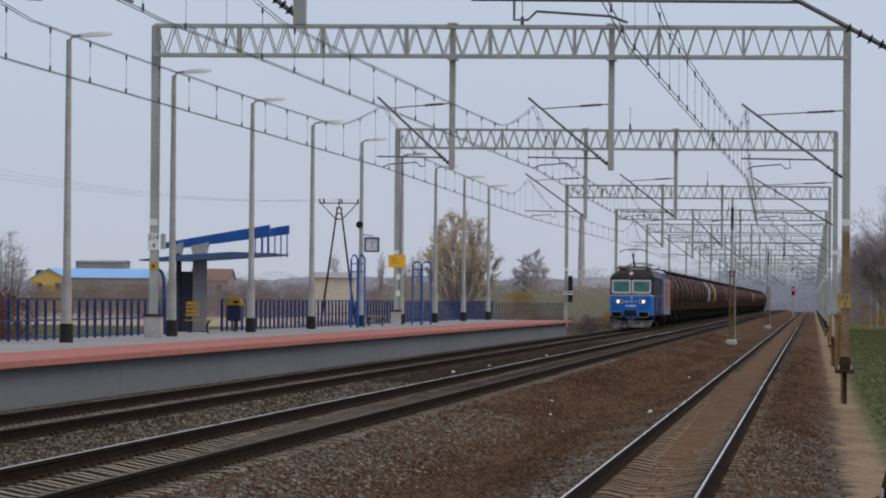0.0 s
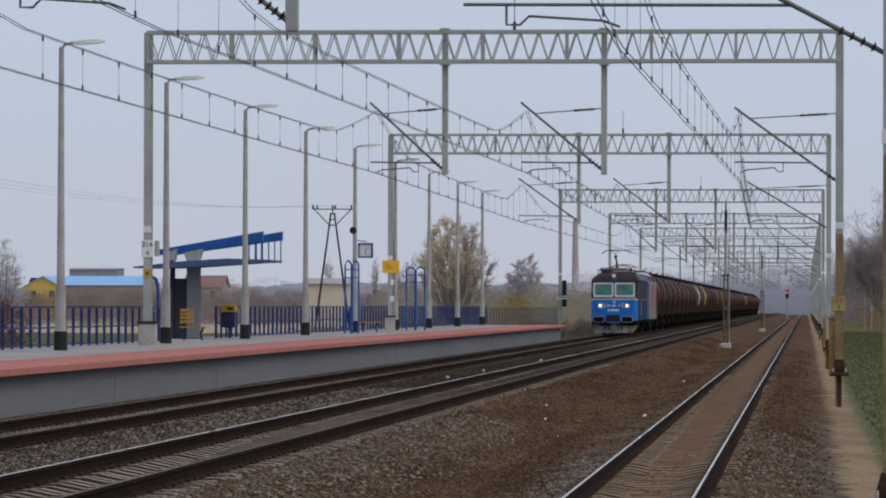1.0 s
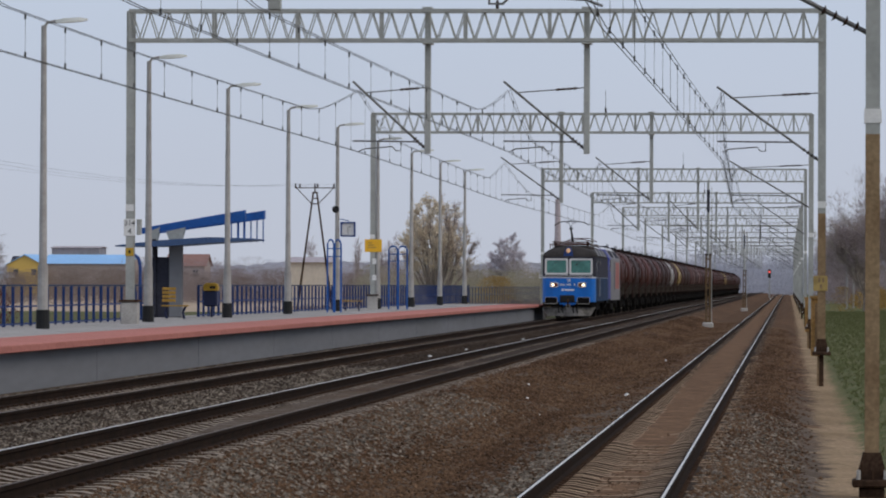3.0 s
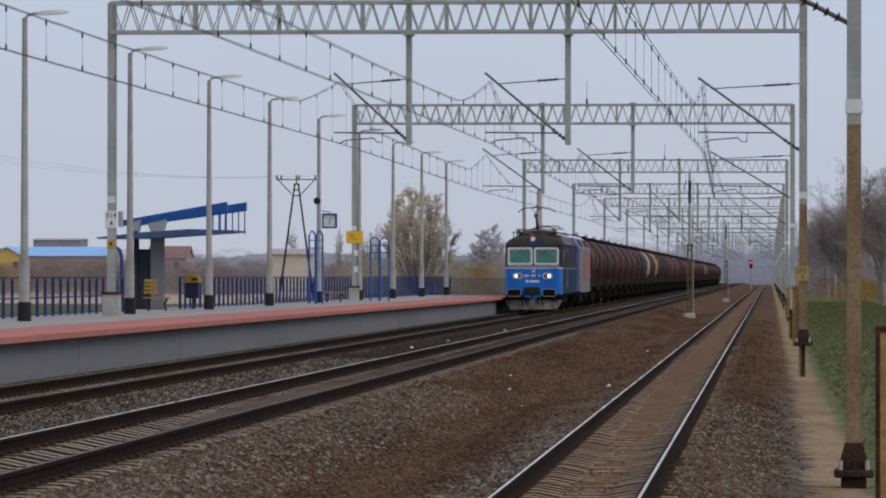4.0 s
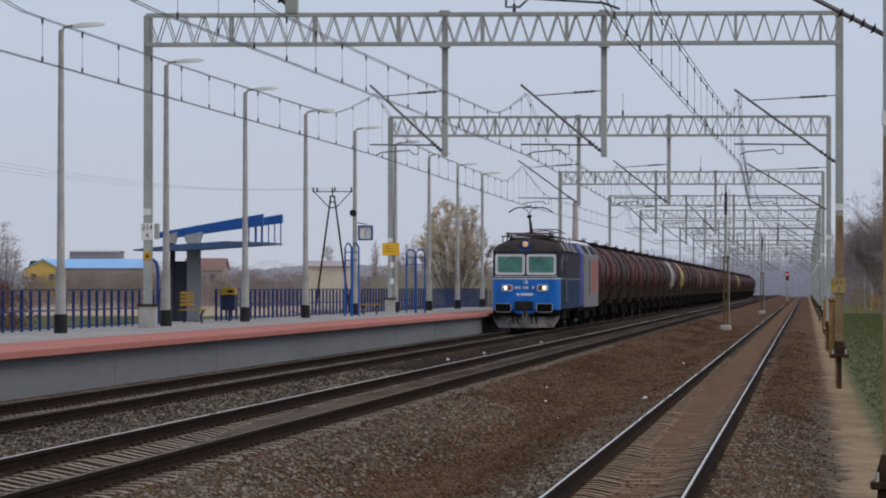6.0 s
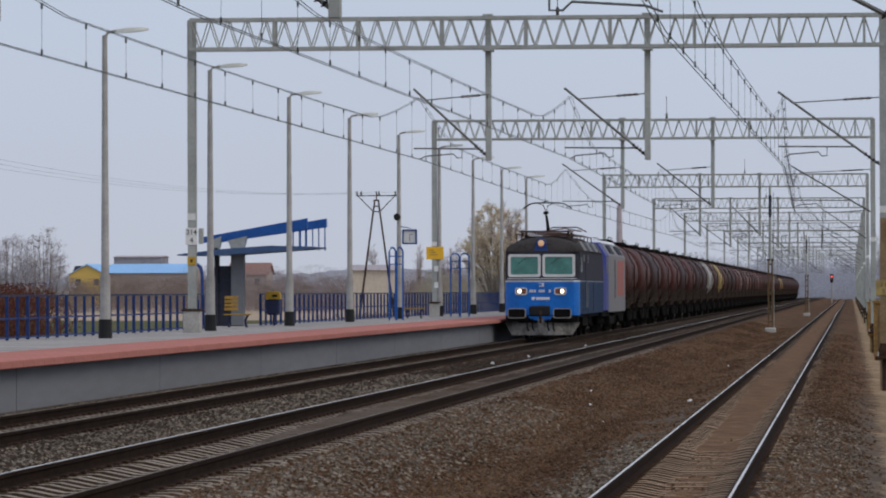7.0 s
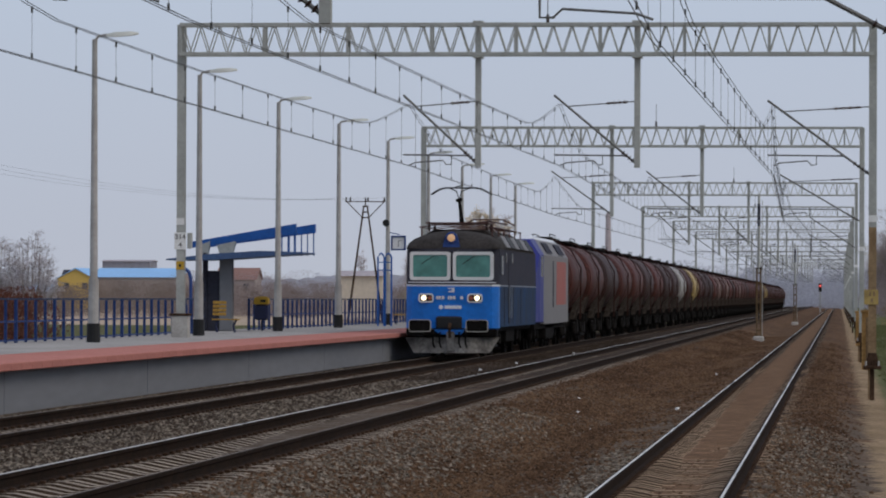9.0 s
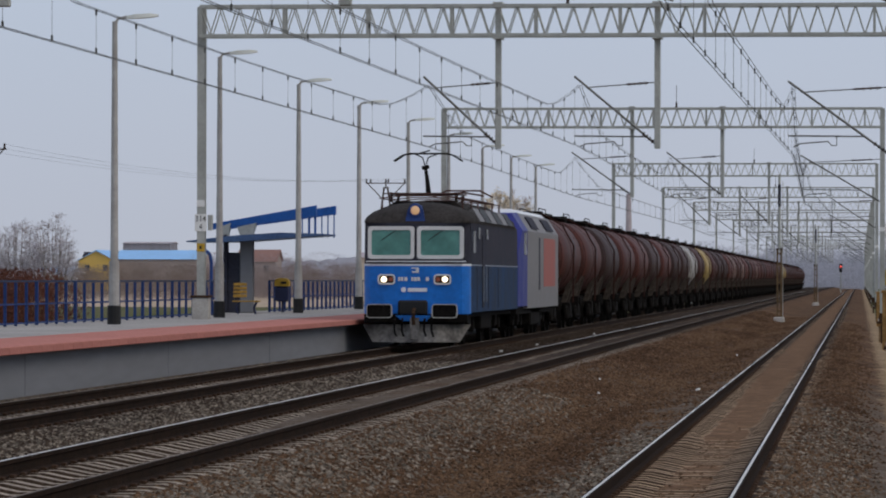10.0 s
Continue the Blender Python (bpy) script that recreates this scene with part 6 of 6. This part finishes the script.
make_house(-149.3, 900.0, 7.2, 22, 5.2, 7.4, M_OCHREWALL, M_BLUEROOF, "ochre gabled house with a sky-blue sheet roof", False, 2)
make_house(-137.3, 903.0, 17.0, 14, 5.6, 7.4, M_HAZEWALL, M_BLUEROOF, "long shed with a sky-blue sheet roof", True, 0)
make_house(-155.0, 880.0, 9.0, 6, 2.4, 3.9, M_HAZEWALL, M_BLUEROOF, "low lean-to with a blue roof", True, 0)
make_house(-163.0, 1000.0, 12, 10, 5.2, 7.6, M_HAZEWALL, M_LOCOSIDE, "dark gabled barn in the distance", True, 2)
make_house(-111.0, 850.0, 7.0, 9, 5.0, 7.2, M_HAZEWALL, M_REDROOF, "house with a dull red tile roof", True, 2)
make_house(-56.3, 545.0, 5.0, 6, 4.35, 4.95, M_CREAM, M_CHIMNEY, "cream low-roofed building beyond the scrub", True, 0)
make_house(-178.0, 1150.0, 12.0, 12, 10.6, 11.0, M_HAZETINT, M_CHIMNEY, "grey block of flats on the horizon", True, 0)
_ch = thing("chimney", "tall pale concrete chimney on the horizon", "chimney", pose(-57.2, 1150.0, 0))
part("shaft", Geo().tube([(0, 0, -1), (0, 0, 12), (0, 0, 23)], 1.05, 12, 0, 0.6), M_CHIMNEY, _ch)


# ---- small things on the ground ----
def make_litter():
    rng = random.Random(5)
    for x, y, s in ((-3.5, 101.0, 0.05), (-5.2, 92.5, 0.03), (-9.9, 128.0, 0.05), (-9.8, 141.0, 0.045), (-4.6, 86.0, 0.028), (-3.9, 148.0, 0.04), (-9.6, 168.0, 0.05), (-5.6, 100.0, 0.028)):
        z = ground_z(x)
        g = Geo().hexa([(-s, -s, 0), (s, -s * 0.8, 0), (s * 0.9, s, 0), (-s, s * 0.7, 0), (-s * 0.7, -s * 0.6, s), (s * 0.6, -s * 0.7, s * 0.8), (s * 0.7, s * 0.6, s * 1.1), (-s * 0.6, s * 0.5, s * 0.7)])
        tagged(part("litter", g, M_WHITE, None, at=pose(x, y, z + 0.01, 0, 0, rng.uniform(0, 90))), "crumpled white scrap lying on the ballast", "litter", "scraps on the ballast")


make_litter()


def make_gravel(name, label, material, count, centre, spread, y0, y1, size, seed, lo=-99, hi=99, power=1.25):
    """Loose angular stones, thinning out towards the edges and the far end, half sunk in the bed."""
    rng = np.random.default_rng(seed)
    y = y0 * (y1 / y0) ** (rng.random(count) ** power)
    x = centre + spread * (rng.random(count) + rng.random(count) + rng.random(count) - 1.5) / 1.5
    keep = (x > lo) & (x < hi)
    for c in (TRACK_LEFT, TRACK_MID, TRACK_RIGHT):
        for s in (-1, 1):
            keep &= abs(x - c - s * 0.7535) > 0.17
    x, y = x[keep], y[keep]
    n = len(x)
    z = np.interp(x, [p[0] for p in PROFILE], [p[1] for p in PROFILE])
    s = size * rng.uniform(0.55, 1.35, n)
    base = np.array([(1, 0, 0), (0, 1, 0), (-1, 0, 0), (0, -1, 0), (0, 0, 1), (0, 0, -1)], float)
    v = base[None] * rng.uniform(0.6, 1.25, (n, 6, 3)) + rng.normal(0, 0.22, (n, 6, 3))
    v *= s[:, None, None]
    v[:, :, 2] *= 0.6
    v += np.stack([x, y, z + s * 0.12], 1)[:, None]
    f = np.array([(0, 1, 4), (1, 2, 4), (2, 3, 4), (3, 0, 4), (1, 0, 5), (2, 1, 5), (3, 2, 5), (0, 3, 5)])
    faces = (f[None] + (np.arange(n) * 6)[:, None, None]).reshape(-1, 3)
    me = bpy.data.meshes.new(name)
    me.from_pydata(v.reshape(-1, 3).tolist(), [], faces.tolist())
    me.materials.append(material)
    tagged(new(name, me), label, "gravel", kind="stuff")


make_gravel("gravel", "loose grey ballast stones between the two main tracks", M_STONE, 10500, -9.8, 1.9, 48, 112, 0.036, 1, -10.95, -8.66)
make_gravel("gravel", "loose ballast stones along the platform wall", M_STONE, 4000, -13.1, 0.7, 62, 160, 0.04, 7, -13.6, -12.7)
make_gravel("gravel", "brown ballast stones darkened by oil and painted train shade between the two main tracks", M_OILSHADESTONE, 22000, -9.8, 2.4, 48, 230, 0.036, 8, -10.95, -8.66)
make_gravel("gravel", "grey ballast stones on the shoulder", M_STONE, 8500, -5.85, 1.25, 38, 86, 0.036, 2, -6.93, -3.0, 1.5)
make_gravel("gravel", "grey ballast stones beside the lower track", M_STONE, 3200, -3.25, 0.6, 38, 74, 0.034, 6, -4.9, -2.9)
make_gravel("gravel", "rusty brown stones on the cess", M_RUSTSTONE, 64000, -5.1, 3.0, 38, 300, 0.034, 3, -6.93, -2.92, 1.0)
make_gravel("gravel", "rusty stones in the bed of the lower track", M_RUSTSTONE, 5000, -2.07, 0.9, 40, 160, 0.026, 4, -2.7, -1.4)
make_gravel("gravel", "rusty stones beside the lower track", M_RUSTSTONE, 17000, -0.5, 1.1, 38, 260, 0.032, 9, -1.24, 0.5)
make_gravel("gravel", "grey stones beside the sandy path", M_STONE, 5000, -0.45, 0.9, 38, 88, 0.033, 5, -1.24, 0.45)

motions()
